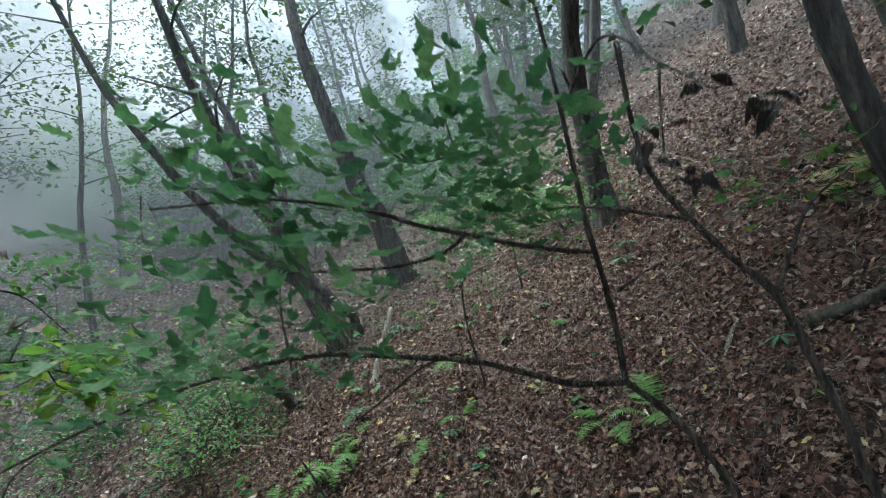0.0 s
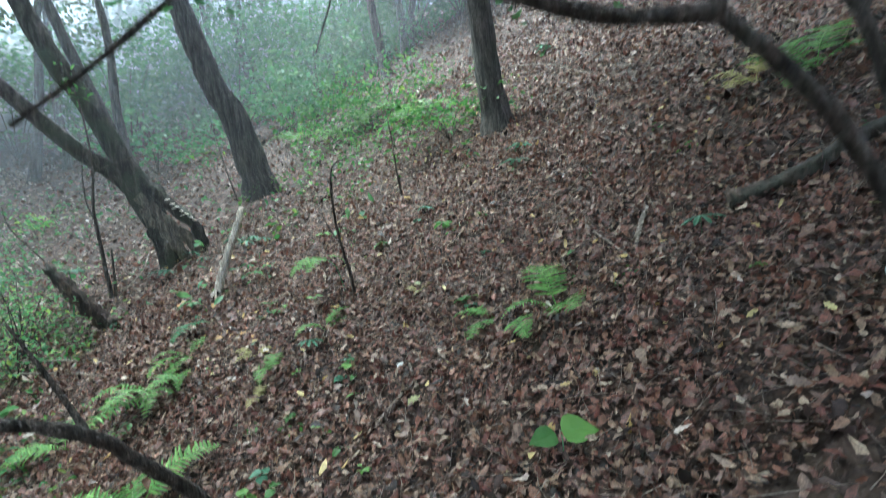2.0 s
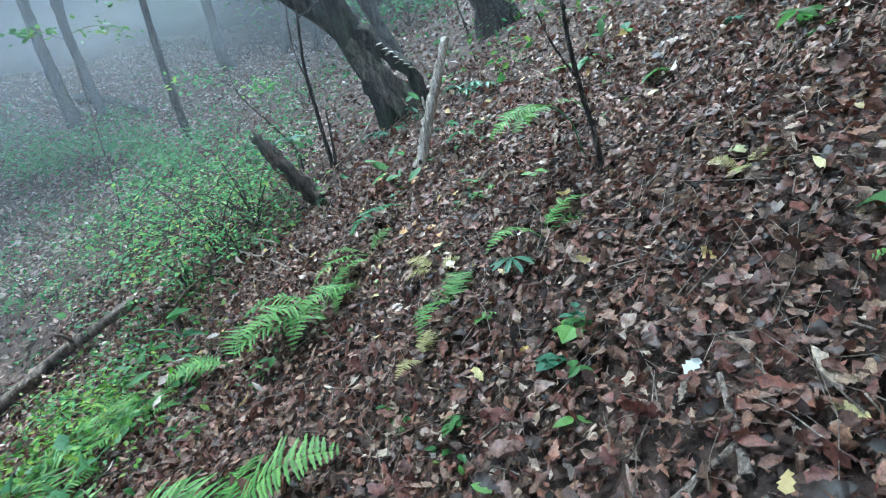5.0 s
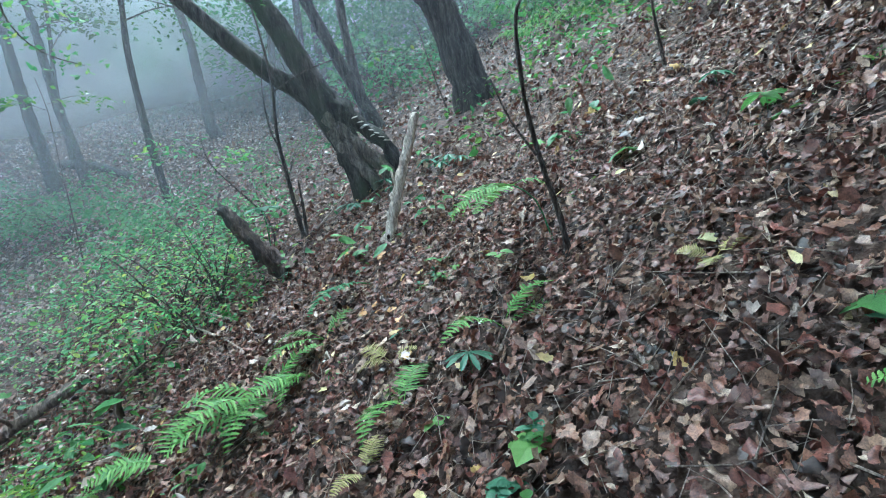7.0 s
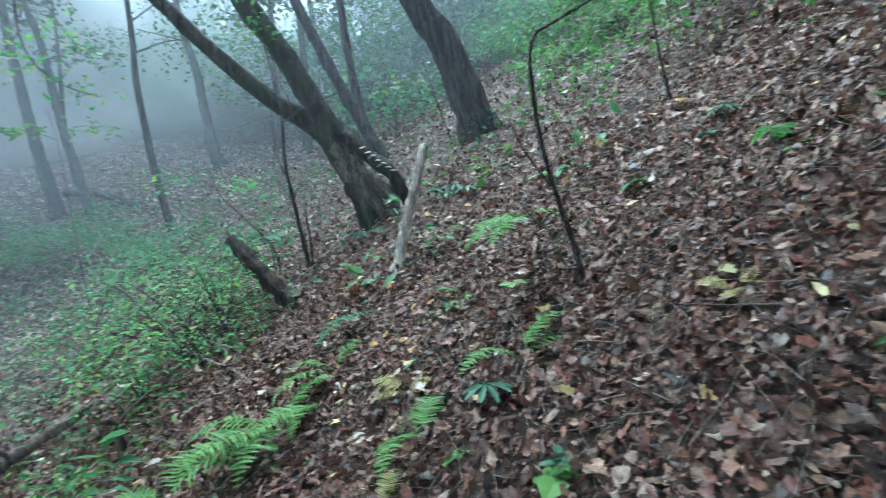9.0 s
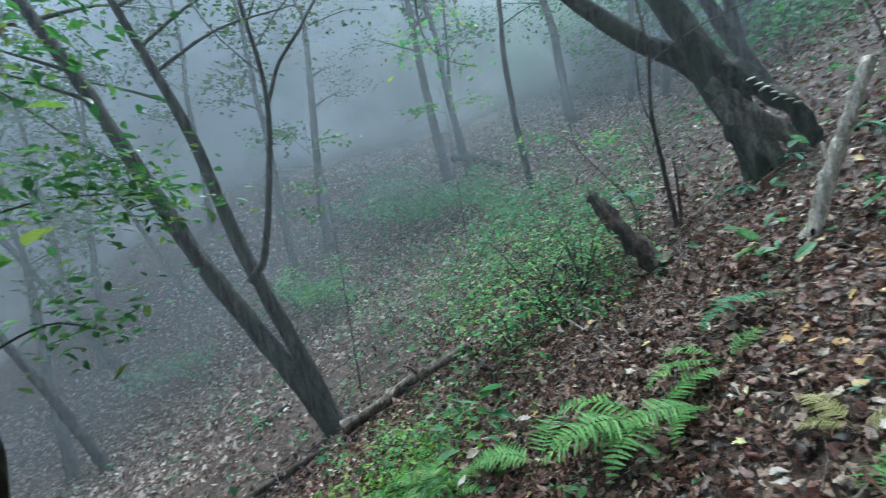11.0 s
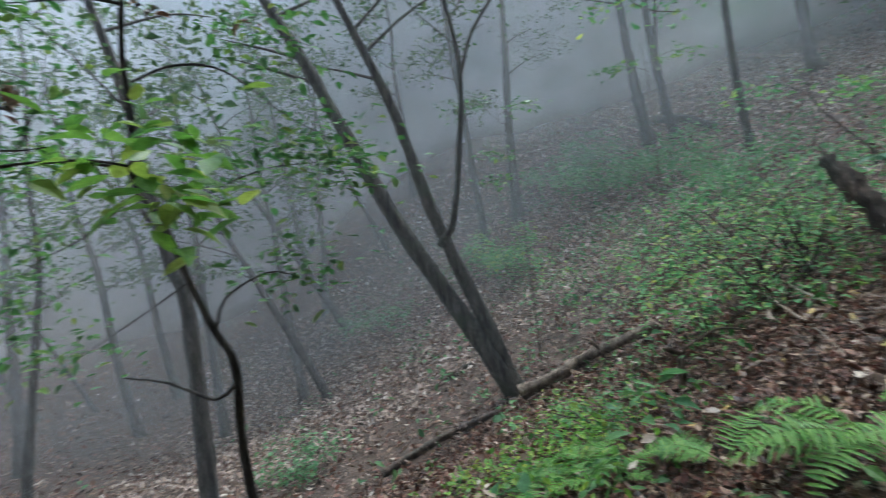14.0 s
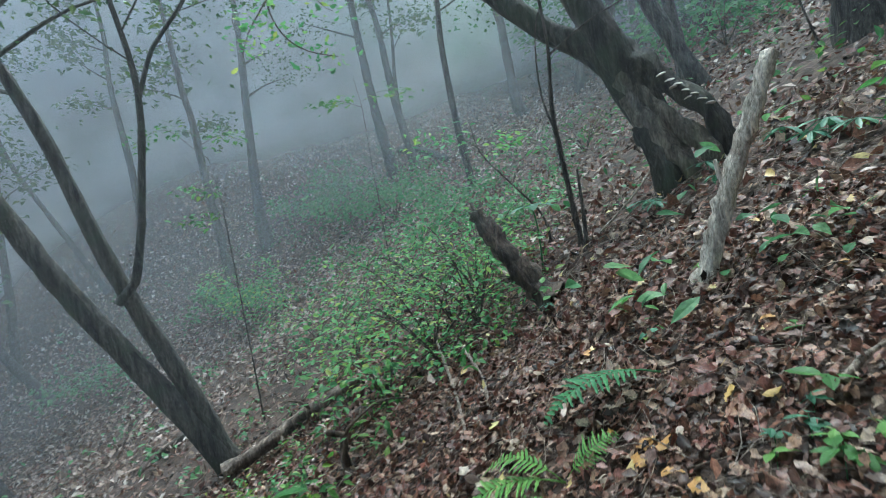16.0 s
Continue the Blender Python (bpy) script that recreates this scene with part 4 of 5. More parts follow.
# ---- ferns ----
def frond_mesh(name, pairs, arch, mat, width=0.3, seed=0):
    """A frond of length 1 along +x: a stalk with toothed leaflets in pairs."""
    r = np.random.default_rng(seed)
    pieces = []
    curve = lambda u: np.array([u * (1 - 0.12 * u * u), 0.03 * math.sin(3 * u + seed), arch * (1.5 * u - 1.75 * u * u)])
    line = [curve(u) for u in np.linspace(0, 1, 9)]
    sv, sf = tube(line, 0.008, 0.002, 4, 0.0, 0.1, 0.0, 1)
    pieces.append((sv, np.concatenate([sf[:, [0, 1, 2]], sf[:, [0, 2, 3]]])))
    st = np.linspace(0, 1, 7)
    tooth = np.array([0.1, 0.16, 0.1, 0.14, 0.075, 0.085, 0.0])
    for k in range(pairs):
        u = 0.2 + 0.79 * k / (pairs - 1)
        ln = width * (min(1.0, 0.55 + (u - 0.2) * 2.2)) * (1.03 - u) ** 0.62 * 1.25 * r.uniform(0.9, 1.08)
        t = curve(u + 0.01) - curve(u - 0.01)
        t /= np.linalg.norm(t)
        for side in (1, -1):
            d = np.array([0.32, side, 0.1 + 0.12 * r.normal()])
            d = d / np.linalg.norm(d)
            nrm = np.cross(t, d) * side
            nrm /= np.linalg.norm(nrm)
            v, f = blade(st, tooth * r.uniform(0.9, 1.1), 0.0, 0.22, 0.12)
            w = np.cross(nrm, d)
            pieces.append((curve(u) + (v[:, :1] * d + v[:, 1:2] * w * min(1.1, 0.019 / (0.16 * max(ln, 0.02))) + v[:, 2:] * nrm) * ln, f))
    v, f = joined(pieces)
    return mesh_of(name, v, f, mat)


FRONDS = {key: [frond_mesh("frond", 19 - 2 * k, a, m, w, k) for k, (a, w) in enumerate(((0.35, 0.3), (0.5, 0.27), (0.22, 0.33)))]
          for key, m in (("green", M_FERN), ("dark", M_FERN_DARK), ("yellow", M_FERN_YELLOW))}


def fern(x, y, fronds, key="green", label="bright green fern with arching fronds in leaf litter", seed=1):
    """fronds: the compass turn in degrees and the length of each."""
    r = np.random.default_rng(seed)
    ob = thing("fern", x, y, gz(x, y) + 0.01, label, "fern", "ferns on the slope")
    n = normals_at(np.array([x]), np.array([y]))[0]
    lean = Vector((0, 0, 1)).rotation_difference(Vector(n) * 0.7 + Vector((0, 0, 0.3))).to_matrix().to_4x4()
    for k, (turn, length) in enumerate(fronds):
        o = part("frond", FRONDS[key][k % 3], ob)
        o.matrix_basis = lean @ pose(0, 0, 0, r.uniform(-14, 14), r.uniform(-28, -4), turn) @ Matrix.Diagonal((1.45 * length, 1.45 * length, 1.45 * length, 1))
    return ob


tall_fern = thing("fern", 0.27, 6.42, gz(0.27, 6.42), "pale green feathery fern leaning from a long stalk", "fern", "ferns on the slope")
lift = np.array((0.1, 6.3, 1.4)) - np.array(tall_fern.location)
part("stalk", mesh_of("stalk", *tube([(0, 0, -0.05), tuple(0.55 * lift + np.array([0.03, 0.02, 0.04])), tuple(lift)], 0.006, 0.004, 6, 0.0, 0.08, 0.0, 1), M_FERN_DARK, True), tall_fern)
for k, (turn, length) in enumerate(((205, 0.34), (170, 0.3), (240, 0.3), (130, 0.22), (20, 0.2))):
    part("frond", FRONDS["green"][k % 3], tall_fern).matrix_basis = pose(*lift, 6 * (k - 2), 14, turn) @ Matrix.Diagonal((1.3 * length, 1.3 * length, 1.3 * length, 1))
fern(-1.44, 5.97, [(50, 0.34), (205, 0.42), (225, 0.46), (245, 0.42), (275, 0.36)], "green", "large bright green fern at the slope edge", 2)
fern(-1.2, 6.05, [(235, 0.32), (268, 0.26)], "green", "bright green fern with broad fronds", 3)
fern(-1.27, 6.42, [(230, 0.34), (200, 0.26), (50, 0.2)], "green", "bright green fern among red-brown leaves", 4)
fern(-1.14, 7.0, [(235, 0.42)], "dark", "slender dark fern frond on the litter", 5)
fern(-1.22, 4.52, [(25, 0.44), (170, 0.4), (150, 0.38), (215, 0.42), (240, 0.38), (300, 0.3), (100, 0.34)], "green", "wide yellow-green fern with toothed fronds", 6)
fern(-3.03, 5.45, [(30, 0.34), (80, 0.3), (150, 0.34), (220, 0.34), (300, 0.28)], "green", "shaded green fern among low weeds", 7)
fern(-2.86, 4.92, [(10, 0.34), (60, 0.3), (130, 0.3), (250, 0.34), (310, 0.3)], "green", "shaded green fern among low weeds", 8)
fern(1.2, 4.55, [(150, 0.23), (120, 0.2), (215, 0.25)], "green", "light green fern on the upper slope", 9)
fern(1.25, 4.32, [(262, 0.3)], "green", "single green fern frond on the upper slope", 21)
fern(1.5, 4.12, [(70, 0.44), (172, 0.3), (262, 0.36)], "green", "yellowing green fern on the upper slope", 10)
fern(0.01, 5.75, [(35, 0.26), (225, 0.26), (20, 0.2)], "green", "small bright fern in dead leaves", 11)
fern(0.86, 5.47, [(20, 0.12), (150, 0.11), (250, 0.10)], "yellow", "small yellowing fern in dead leaves", 12)
fern(-0.45, 5.51, [(80, 0.24), (260, 0.26), (110, 0.2)], "green", "small pale fern seedling", 13)
fern(-0.60, 5.83, [(150, 0.17), (190, 0.14), (20, 0.12)], "yellow", "withered straw-yellow fern frond", 14)
fern(-0.54, 5.20, [(80, 0.16), (250, 0.14)], "yellow", "yellow-green fern frond in litter", 15)
fern(4.61, 4.73, [(20, 0.6), (70, 0.5), (160, 0.55), (200, 0.5), (300, 0.4)], "green", "pale fern high on the slope", 16)
fern(4.38, 5.17, [(20, 0.4), (110, 0.4), (200, 0.4)], "yellow", "yellowing fern high on the slope", 17)
fern(-2.1, 5.8, [(190, 0.36), (230, 0.34), (110, 0.32)], "green", "broad bright fern at the slope edge", 18)
fern(-2.66, 5.46, [(90, 0.34), (140, 0.3), (190, 0.34), (250, 0.32), (30, 0.26)], "green", "fern among green weeds at the hollow edge", 19)
fern(-3.4, 5.4, [(20, 0.34), (75, 0.3), (130, 0.3), (250, 0.32), (310, 0.3)], "green", "yellow-green fern among weeds at the hollow edge", 22)

for k, (x, y) in enumerate(((-1.10, 26.42), (0.78, 21.17), (1.74, 14.30), (-0.36, 57.53), (1.19, 14.39), (2.44, 11.50), (-0.00, 16.91))):
    fern(x, y, [(a + 20 * k, 0.75) for a in (0, 70, 150, 220, 290)], "green", "tall green fern in the misty undergrowth", 30 + k)


# ---- umbrella-leaved plants and seedlings ----
FINGER = blade([0, 0.2, 0.4, 0.55, 0.7, 0.8, 0.9, 1.0], [0.02, 0.06, 0.11, 0.1, 0.13, 0.09, 0.08, 0.0], 0.05, 0.3, 0.1)
FINGER_MESH = mesh_of("finger", *FINGER, M_UMBRELLA)
STALK = mesh_of("stalk", *tube([(0, 0, -0.2), (0.02, 0, 0.5), (0, 0, 1)], 0.03, 0.02, 6, 0.0, 0.3, 0.0, 1), M_FERN_DARK, True)
HEARTS = [mesh_of("leaf", *HEART, m) for m in (M_GREEN, M_UMBRELLA, M_FERN)]
OVALS = [mesh_of("leaf", *blade([0, 0.12, 0.3, 0.5, 0.75, 1.0], [0.03, 0.17, 0.27, 0.27, 0.17, 0.0], 0.08, 0.2, 0.15), m) for m in (M_GREEN, M_UMBRELLA, M_FERN)]


def umbrella_plant(x, y, size, count=9, height=0.1, turn=0):
    r = np.random.default_rng(int(1000 * abs(x) + 10 * abs(y)))
    ob = thing("umbrella_plant", x, y, gz(x, y), "bluish-green plant with a whorl of finger-like toothed leaves", "plant", "umbrella plants")
    part("stalk", STALK, ob).matrix_basis = Matrix.Diagonal((height, height, height, 1))
    for k in range(count):
        s = size * r.uniform(0.8, 1.1)
        part("leaf", FINGER_MESH, ob).matrix_basis = pose(0, 0, height, r.uniform(-12, 12), r.uniform(-6, 14), turn + 360 * k / count + r.uniform(-8, 8)) @ Matrix.Diagonal((s, s, s, 1))


for x, y, s, c in ((-0.12, 5.53, 0.125, 11), (-2.17, 9.26, 0.2, 8), (-0.85, 9.17, 0.2, 8), (-1.15, 9.40, 0.18, 7), (1.35, 7.03, 0.12, 9), (-1.76, 9.54, 0.16, 7), (-1.55, 9.08, 0.12, 7),
                   (-0.93, 9.07, 0.15, 8), (-0.66, 8.90, 0.15, 8), (2.65, 7.01, 0.22, 8), (2.42, 6.68, 0.2, 8), (2.45, 3.87, 0.14, 7), (5.18, 10.92, 0.3, 8), (-5.46, 53.81, 0.3, 8), (-2.04, 9.12, 0.16, 7)):
    umbrella_plant(x, y, s, c)
# the tall pale umbrella leaf beside the rotten stump
tall = thing("umbrella_plant", -3.26, 9.08, gz(-3.26, 9.08), "pale green broad-leaved plant on a tall stalk", "plant", "umbrella plants")
p_top = np.array((-3.22, 9.03, 1.60)) - np.array(tall.location)
part("stalk", mesh_of("stalk", *tube([(0, 0, -0.05), tuple(0.5 * p_top + np.array([0.03, 0, 0.05])), tuple(p_top)], 0.012, 0.007, 6, 0.0, 0.1, 0.0, 1), M_FERN_DARK, True), tall)
for k in range(6):
    part("leaf", OVALS[1], tall).matrix_basis = pose(*p_top, 0, 4, 60 * k + 10) @ Matrix.Diagonal((0.26, 0.24, 0.2, 1))


def seedling(x, y, leaf, count, height, kind, mats, label, seed):
    r = np.random.default_rng(seed)
    ob = thing("seedling", x, y, gz(x, y), label, "seedling", "green seedlings")
    part("stalk", STALK, ob).matrix_basis = Matrix.Diagonal((0.06, 0.06, height, 1))
    for k in range(count):
        s = leaf * r.uniform(0.75, 1.15)
        part("leaf", kind[mats], ob).matrix_basis = pose(r.uniform(-0.2, 0.2) * leaf, r.uniform(-0.2, 0.2) * leaf, height * r.uniform(0.6, 1.0), r.uniform(-20, 20), r.uniform(-15, 25), 360 * k / count + r.uniform(-30, 30)) @ Matrix.Diagonal((s, s, s, 1))


for k, (x, y, s, c, h, kind) in enumerate(((0.16, 4.78, 0.07, 3, 0.06, OVALS), (0.17, 5.07, 0.06, 5, 0.07, OVALS), (-0.08, 4.40, 0.1, 2, 0.05, OVALS), (0.00, 4.11, 0.1, 3, 0.05, OVALS),
                                           (-0.45, 4.24, 0.075, 4, 0.07, HEARTS), (-0.55, 4.15, 0.075, 4, 0.07, HEARTS), (-0.39, 4.09, 0.07, 3, 0.06, HEARTS), (-0.43, 3.95, 0.08, 4, 0.06, HEARTS), (0.11, 3.82, 0.05, 6, 0.05, OVALS),
                                           (0.17, 5.02, 0.06, 5, 0.06, HEARTS), (0.08, 4.86, 0.08, 3, 0.06, HEARTS), (0.16, 4.58, 0.06, 2, 0.05, HEARTS), (-0.29, 4.75, 0.06, 5, 0.07, OVALS), (-0.59, 6.03, 0.09, 3, 0.04, OVALS),
                                           (-0.25, 5.31, 0.06, 3, 0.05, HEARTS), (1.09, 4.95, 0.13, 3, 0.07, HEARTS), (1.12, 4.84, 0.1, 3, 0.05, HEARTS), (0.15, 5.01, 0.1, 3, 0.06, HEARTS), (1.39, 6.39, 0.14, 5, 0.1, OVALS),
                                           (1.22, 6.91, 0.1, 4, 0.06, OVALS), (-0.05, 6.38, 0.1, 4, 0.07, OVALS), (-0.50, 6.72, 0.09, 4, 0.06, OVALS), (-0.52, 6.57, 0.07, 4, 0.06, OVALS), (-0.58, 6.46, 0.07, 3, 0.05, OVALS),
                                           (-0.42, 6.42, 0.07, 6, 0.07, OVALS), (-1.33, 7.31, 0.05, 5, 0.05, OVALS), (-1.19, 7.73, 0.06, 4, 0.1, OVALS), (-0.65, 7.07, 0.06, 3, 0.04, OVALS), (-2.37, 7.88, 0.08, 5, 0.1, OVALS),
                                           (1.12, 4.9, 0.13, 1, 0.08, HEARTS), (1.90, 4.61, 0.07, 3, 0.04, HEARTS), (0.10, 4.87, 0.09, 3, 0.05, OVALS), (2.20, 3.23, 0.06, 4, 0.05, OVALS),
                                           (-0.29, 4.78, 0.07, 5, 0.06, OVALS), (1.45, 5.42, 0.1, 3, 0.05, OVALS), (0.19, 8.04, 0.12, 4, 0.08, OVALS), (0.78, 6.89, 0.14, 5, 0.06, OVALS), (-0.53, 6.66, 0.05, 5, 0.06, OVALS), (-0.44, 6.49, 0.05, 5, 0.06, OVALS), (-0.38, 6.42, 0.05, 5, 0.06, OVALS), (-0.6, 6.53, 0.05, 5, 0.06, OVALS), (-0.35, 6.52, 0.05, 5, 0.06, OVALS))):
    seedling(x, y, s, c, h, kind, k % 3, "small green seedling growing through dead leaves" if kind is OVALS else "low plant with rounded heart-shaped green leaves", 50 + k)


big = thing("seedling", 0.95, 3.1, gz(0.95, 3.1), "plant with two large rounded heart-shaped leaves", "seedling", "green seedlings")
part("stalk", STALK, big).matrix_basis = Matrix.Diagonal((0.12, 0.12, 0.12, 1))
part("leaf", HEARTS[2], big).matrix_basis = pose(0, 0, 0.12, 34, 4, -12) @ Matrix.Diagonal((0.17, 0.17, 0.12, 1))
part("leaf", HEARTS[0], big).matrix_basis = pose(-0.02, 0.02, 0.1, -34, 4, 186) @ Matrix.Diagonal((0.13, 0.13, 0.1, 1))

# ---- shrubs and undergrowth ----
def shrub(x, y, height, width, count, size, label, seed, mat=None, stems=7, template=OVAL, spread=0.2):
    r = np.random.default_rng(seed)
    ob = thing("shrub", x, y, gz(x, y) - 0.02, label, "shrub", "shrubs")
    lines = []
    for k in range(stems):
        a = 2 * np.pi * k / stems + r.uniform(-0.4, 0.4)
        w, h = 1.25 * width * r.uniform(0.5, 1.05), height * r.uniform(0.35, 1.0)
        d = np.array([math.cos(a), math.sin(a), 0])
        p = np.array([(0, 0, 0), *(d * w * 0.3 + (0, 0, h * 0.55),), *(d * w * 0.7 + (0, 0, h * 0.9),), *(d * w + (0, 0, h * r.uniform(0.75, 1.0)),)])
        p[3][2] += gz(x + p[3][0], y + p[3][1]) - gz(x, y) if p[3][0] < 0 else 0
        v, f = tube(p, 0.007 * height + 0.003, 0.002, 5, 0.1, 0.12, 0.0, seed + k)
        part("stem", mesh_of("stem", v, f, M_TWIG, True), ob)
        lines.append(p)
        for m in range(3):
            q = p[2] * (0.6 + 0.2 * m)
            b = a + r.uniform(-1.2, 1.2)
            lines.append(np.array([q, q + np.array([math.cos(b), math.sin(b), 0.1]) * width * 0.3, q + np.array([math.cos(b), math.sin(b), 0.05]) * width * 0.55]))
    base = np.array(ob.location)
    foliage(ob, [l + base for l in lines], count, size, width * spread, seed, mat or M_GREEN, SIMPLE if mat is M_BUSH and template is OVAL else template)
    return ob


for k, (x, y, h, w, n, s) in enumerate(((-3.65, 7.25, 0.85, 0.7, 400, 0.09), (-3.91, 8.04, 1.15, 0.85, 430, 0.095), (-6.9, 8.9, 0.7, 0.7, 220, 0.085), (-4.40, 9.19, 1.05, 0.85, 380, 0.095),
                                        (-3.26, 7.60, 0.8, 0.8, 300, 0.085), (-9.61, 9.66, 0.95, 1.0, 260, 0.1), (-7.22, 9.87, 1.1, 0.85, 380, 0.095), (-3.86, 6.07, 0.4, 0.5, 220, 0.07), (-4.2, 8.6, 1.0, 0.8, 320, 0.085), (-3.5, 8.3, 1.1, 0.7, 320, 0.085),
                                        (-6.55, 10.07, 0.8, 1.2, 190, 0.1), (-9.51, 11.35, 0.9, 1.3, 190, 0.105), (-6.13, 14.98, 1.0, 1.1, 320, 0.09), (-3.77, 8.69, 0.8, 0.9, 260, 0.08))):
    shrub(x, y, h, w, int(1.25 * n), 0.72 * s, "spreading bright green shrub with thin stems at the hollow edge" if k < 10 else "spreading green shrub among weeds at the hollow edge", 100 + k, M_SHRUB if k < 10 else M_GREEN, spread=0.2)
# thin leafy saplings behind the shrubs, and a leafy limb over the hollow
for pts, sprays, n, s, k in (([(-3.47, 9.59, 0.88), (-3.52, 9.58, 1.46), (-3.74, 9.38, 1.90), (-3.92, 9.22, 2.26), (-3.97, 9.19, 2.62)], ([(-3.91, 9.22, 2.29), (-4.11, 9.03, 2.50), (-4.38, 8.72, 2.46)], [(-3.88, 9.26, 2.22), (-3.70, 9.47, 2.35), (-3.60, 9.57, 2.23)]), 130, 0.085, 1),
                             ([(-7.95, 10.61, 2.76), (-7.94, 10.69, 3.39), (-7.96, 10.72, 3.92), (-8.02, 10.70, 4.47)], ([(-7.96, 10.72, 3.92), (-8.23, 10.43, 4.11), (-8.48, 10.15, 4.08)], [(-7.95, 10.74, 4.03), (-7.66, 11.08, 4.15), (-7.39, 11.36, 3.97)]), 120, 0.11, 2),
                             ([(-8.34, 7.87, 2.18), (-8.32, 7.95, 2.80), (-8.48, 7.83, 3.38), (-8.49, 7.86, 3.91)], ([(-8.48, 7.83, 3.38), (-8.80, 7.51, 3.82), (-9.17, 7.07, 3.67)], [(-8.47, 7.84, 3.46), (-8.22, 8.13, 3.57), (-7.99, 8.37, 3.41)], [(-8.32, 7.95, 2.80), (-8.53, 7.71, 2.77), (-8.70, 7.53, 2.86)], [(-8.32, 7.92, 2.44), (-8.51, 7.69, 2.32), (-8.69, 7.49, 2.33)]), 220, 0.1, 3)):
    ob = limb_thing("leafy_sapling", "thin sapling with flat sprays of green leaves", "sapling", [(0.016, 0.005, pts), *[(0.006, 0.002, p) for p in sprays]], M_TWIG, "leafy saplings", 6, step=0.1)
    foliage(ob, list(sprays), n, s, 0.13, 300 + k, M_SHRUB if k == 1 else M_GREEN)
limb = limb_thing("overhanging_branch", "leafy twigs drooping from the crown over the hollow", "branch",
                  [(0.012, 0.004, [(-4.03, 7.18, 4.24), (-4.03, 7.13, 3.68), (-3.96, 7.17, 3.38), (-3.83, 7.30, 3.20), (-3.67, 7.47, 3.11)]), (0.007, 0.003, [(-4.03, 7.13, 3.68), (-4.14, 6.97, 3.44), (-4.19, 6.90, 3.26)]), (0.007, 0.003, [(-4.08, 7.42, 4.22), (-3.92, 7.54, 3.69), (-3.84, 7.63, 3.57)])], M_TWIG, sides=6, step=0.08, sink=False, part_name="twig")
foliage(limb, [[(-4.03, 7.13, 3.68), (-3.96, 7.17, 3.38), (-3.83, 7.30, 3.20), (-3.67, 7.47, 3.11)], [(-4.03, 7.13, 3.68), (-4.14, 6.97, 3.44), (-4.19, 6.90, 3.26)], [(-4.03, 7.46, 4.01), (-3.92, 7.54, 3.69), (-3.84, 7.63, 3.57)]], 170, 0.075, 0.1, 320, M_SHRUB, OAK_FLAT)
for k, (x, y, h, w, n, s) in enumerate(((-15.15, 10.66, 2.1, 1.0, 1500, 0.12), (-13.90, 15.49, 2.0, 1.5, 1000, 0.16), (-19.18, 16.91, 1.9, 1.6, 900, 0.17), (-20.57, 15.73, 1.4, 1.5, 800, 0.17), (-18.03, 10.87, 1.2, 1.2, 700, 0.16),
                                        (-21.57, 7.09, 1.0, 1.5, 800, 0.15), (-9.68, 3.51, 0.8, 0.7, 500, 0.1), (-16.46, 15.50, 1.8, 1.7, 900, 0.17), (-10.02, 14.54, 1.2, 1.3, 700, 0.15), (-6.40, 11.45, 1.0, 1.2, 700, 0.13),
                                        (0.89, 14.47, 1.2, 1.2, 700, 0.13), (2.39, 13.91, 1.3, 1.5, 800, 0.15), (2.40, 9.21, 0.8, 0.9, 500, 0.12), (0.84, 33.46, 2.0, 2.0, 800, 0.2), (4.13, 35.68, 2.2, 2.2, 800, 0.22))):
    shrub(x, y, h, w, n, s, "dense dull-green bush in the mist", 130 + k, M_SHRUB if k == 0 else M_BUSH if k < 10 else M_GREEN, 8, SIMPLE)


# Row of thickets added to block sky that comes out too bright.
thicket = shrub(-3.0, 36.0, 5.0, 3.0, 1500, 0.34, "tall green thicket added to close a bright sky gap", 169, M_BUSH, 9, TINY)
for k in range(34):
    x, y = -26 + 1.05 * k + rng.uniform(-1, 1), rng.uniform(27, 40)
    copy_thing(thicket, pose(x, y, gz(x, y) - 0.1, 0, 0, rng.uniform(0, 360)) @ Matrix.Diagonal((1, 1, rng.uniform(0.7, 1.5), 1)))
low = shrub(17.72, 57.02, 1.6, 1.4, 900, 0.2, "leafy green bush along the ridge in mist", 168, M_BUSH, 7, TINY)
for x, y in ((22.57, 84.98), (24.85, 65.68), (23.45, 54.36), (24.78, 50.93), (23.09, 41.56), (18.26, 86.14), (17.08, 26.89), (13.33, 87.23)):
    copy_thing(low, pose(x, y, gz(x, y) - 0.05, 0, 0, rng.uniform(0, 360)))
# Extra thickets, then far trees, added to cover the bright sky ahead.
for k in range(10):
    x, y = rng.uniform(-6, 5), rng.uniform(20, 33)
    shrub(x, y, rng.uniform(1.8, 3.4), rng.uniform(1.5, 2.4), 700, 0.24, "tall green thicket added to cover bright sky", 170 + k, M_BUSH, 7, SIMPLE)
for k in range(12):
    x, y = rng.uniform(-12, 6), rng.uniform(22, 40)
    copy_thing(far_tree, pose(x, y, gz(x, y), rng.uniform(-6, 6), rng.uniform(-8, 2), rng.uniform(0, 360)))
for x, y in ((5.2, 15.0), (8.5, 12.5), (11.0, 17.0), (7.0, 19.5), (13.0, 11.0), (10.5, 22.0), (3.6, 21.0), (15.0, 15.5)):
    copy_thing(far_tree, pose(x, y, gz(x, y), rng.uniform(-4, 4), rng.uniform(-9, -2), rng.uniform(0, 360)))


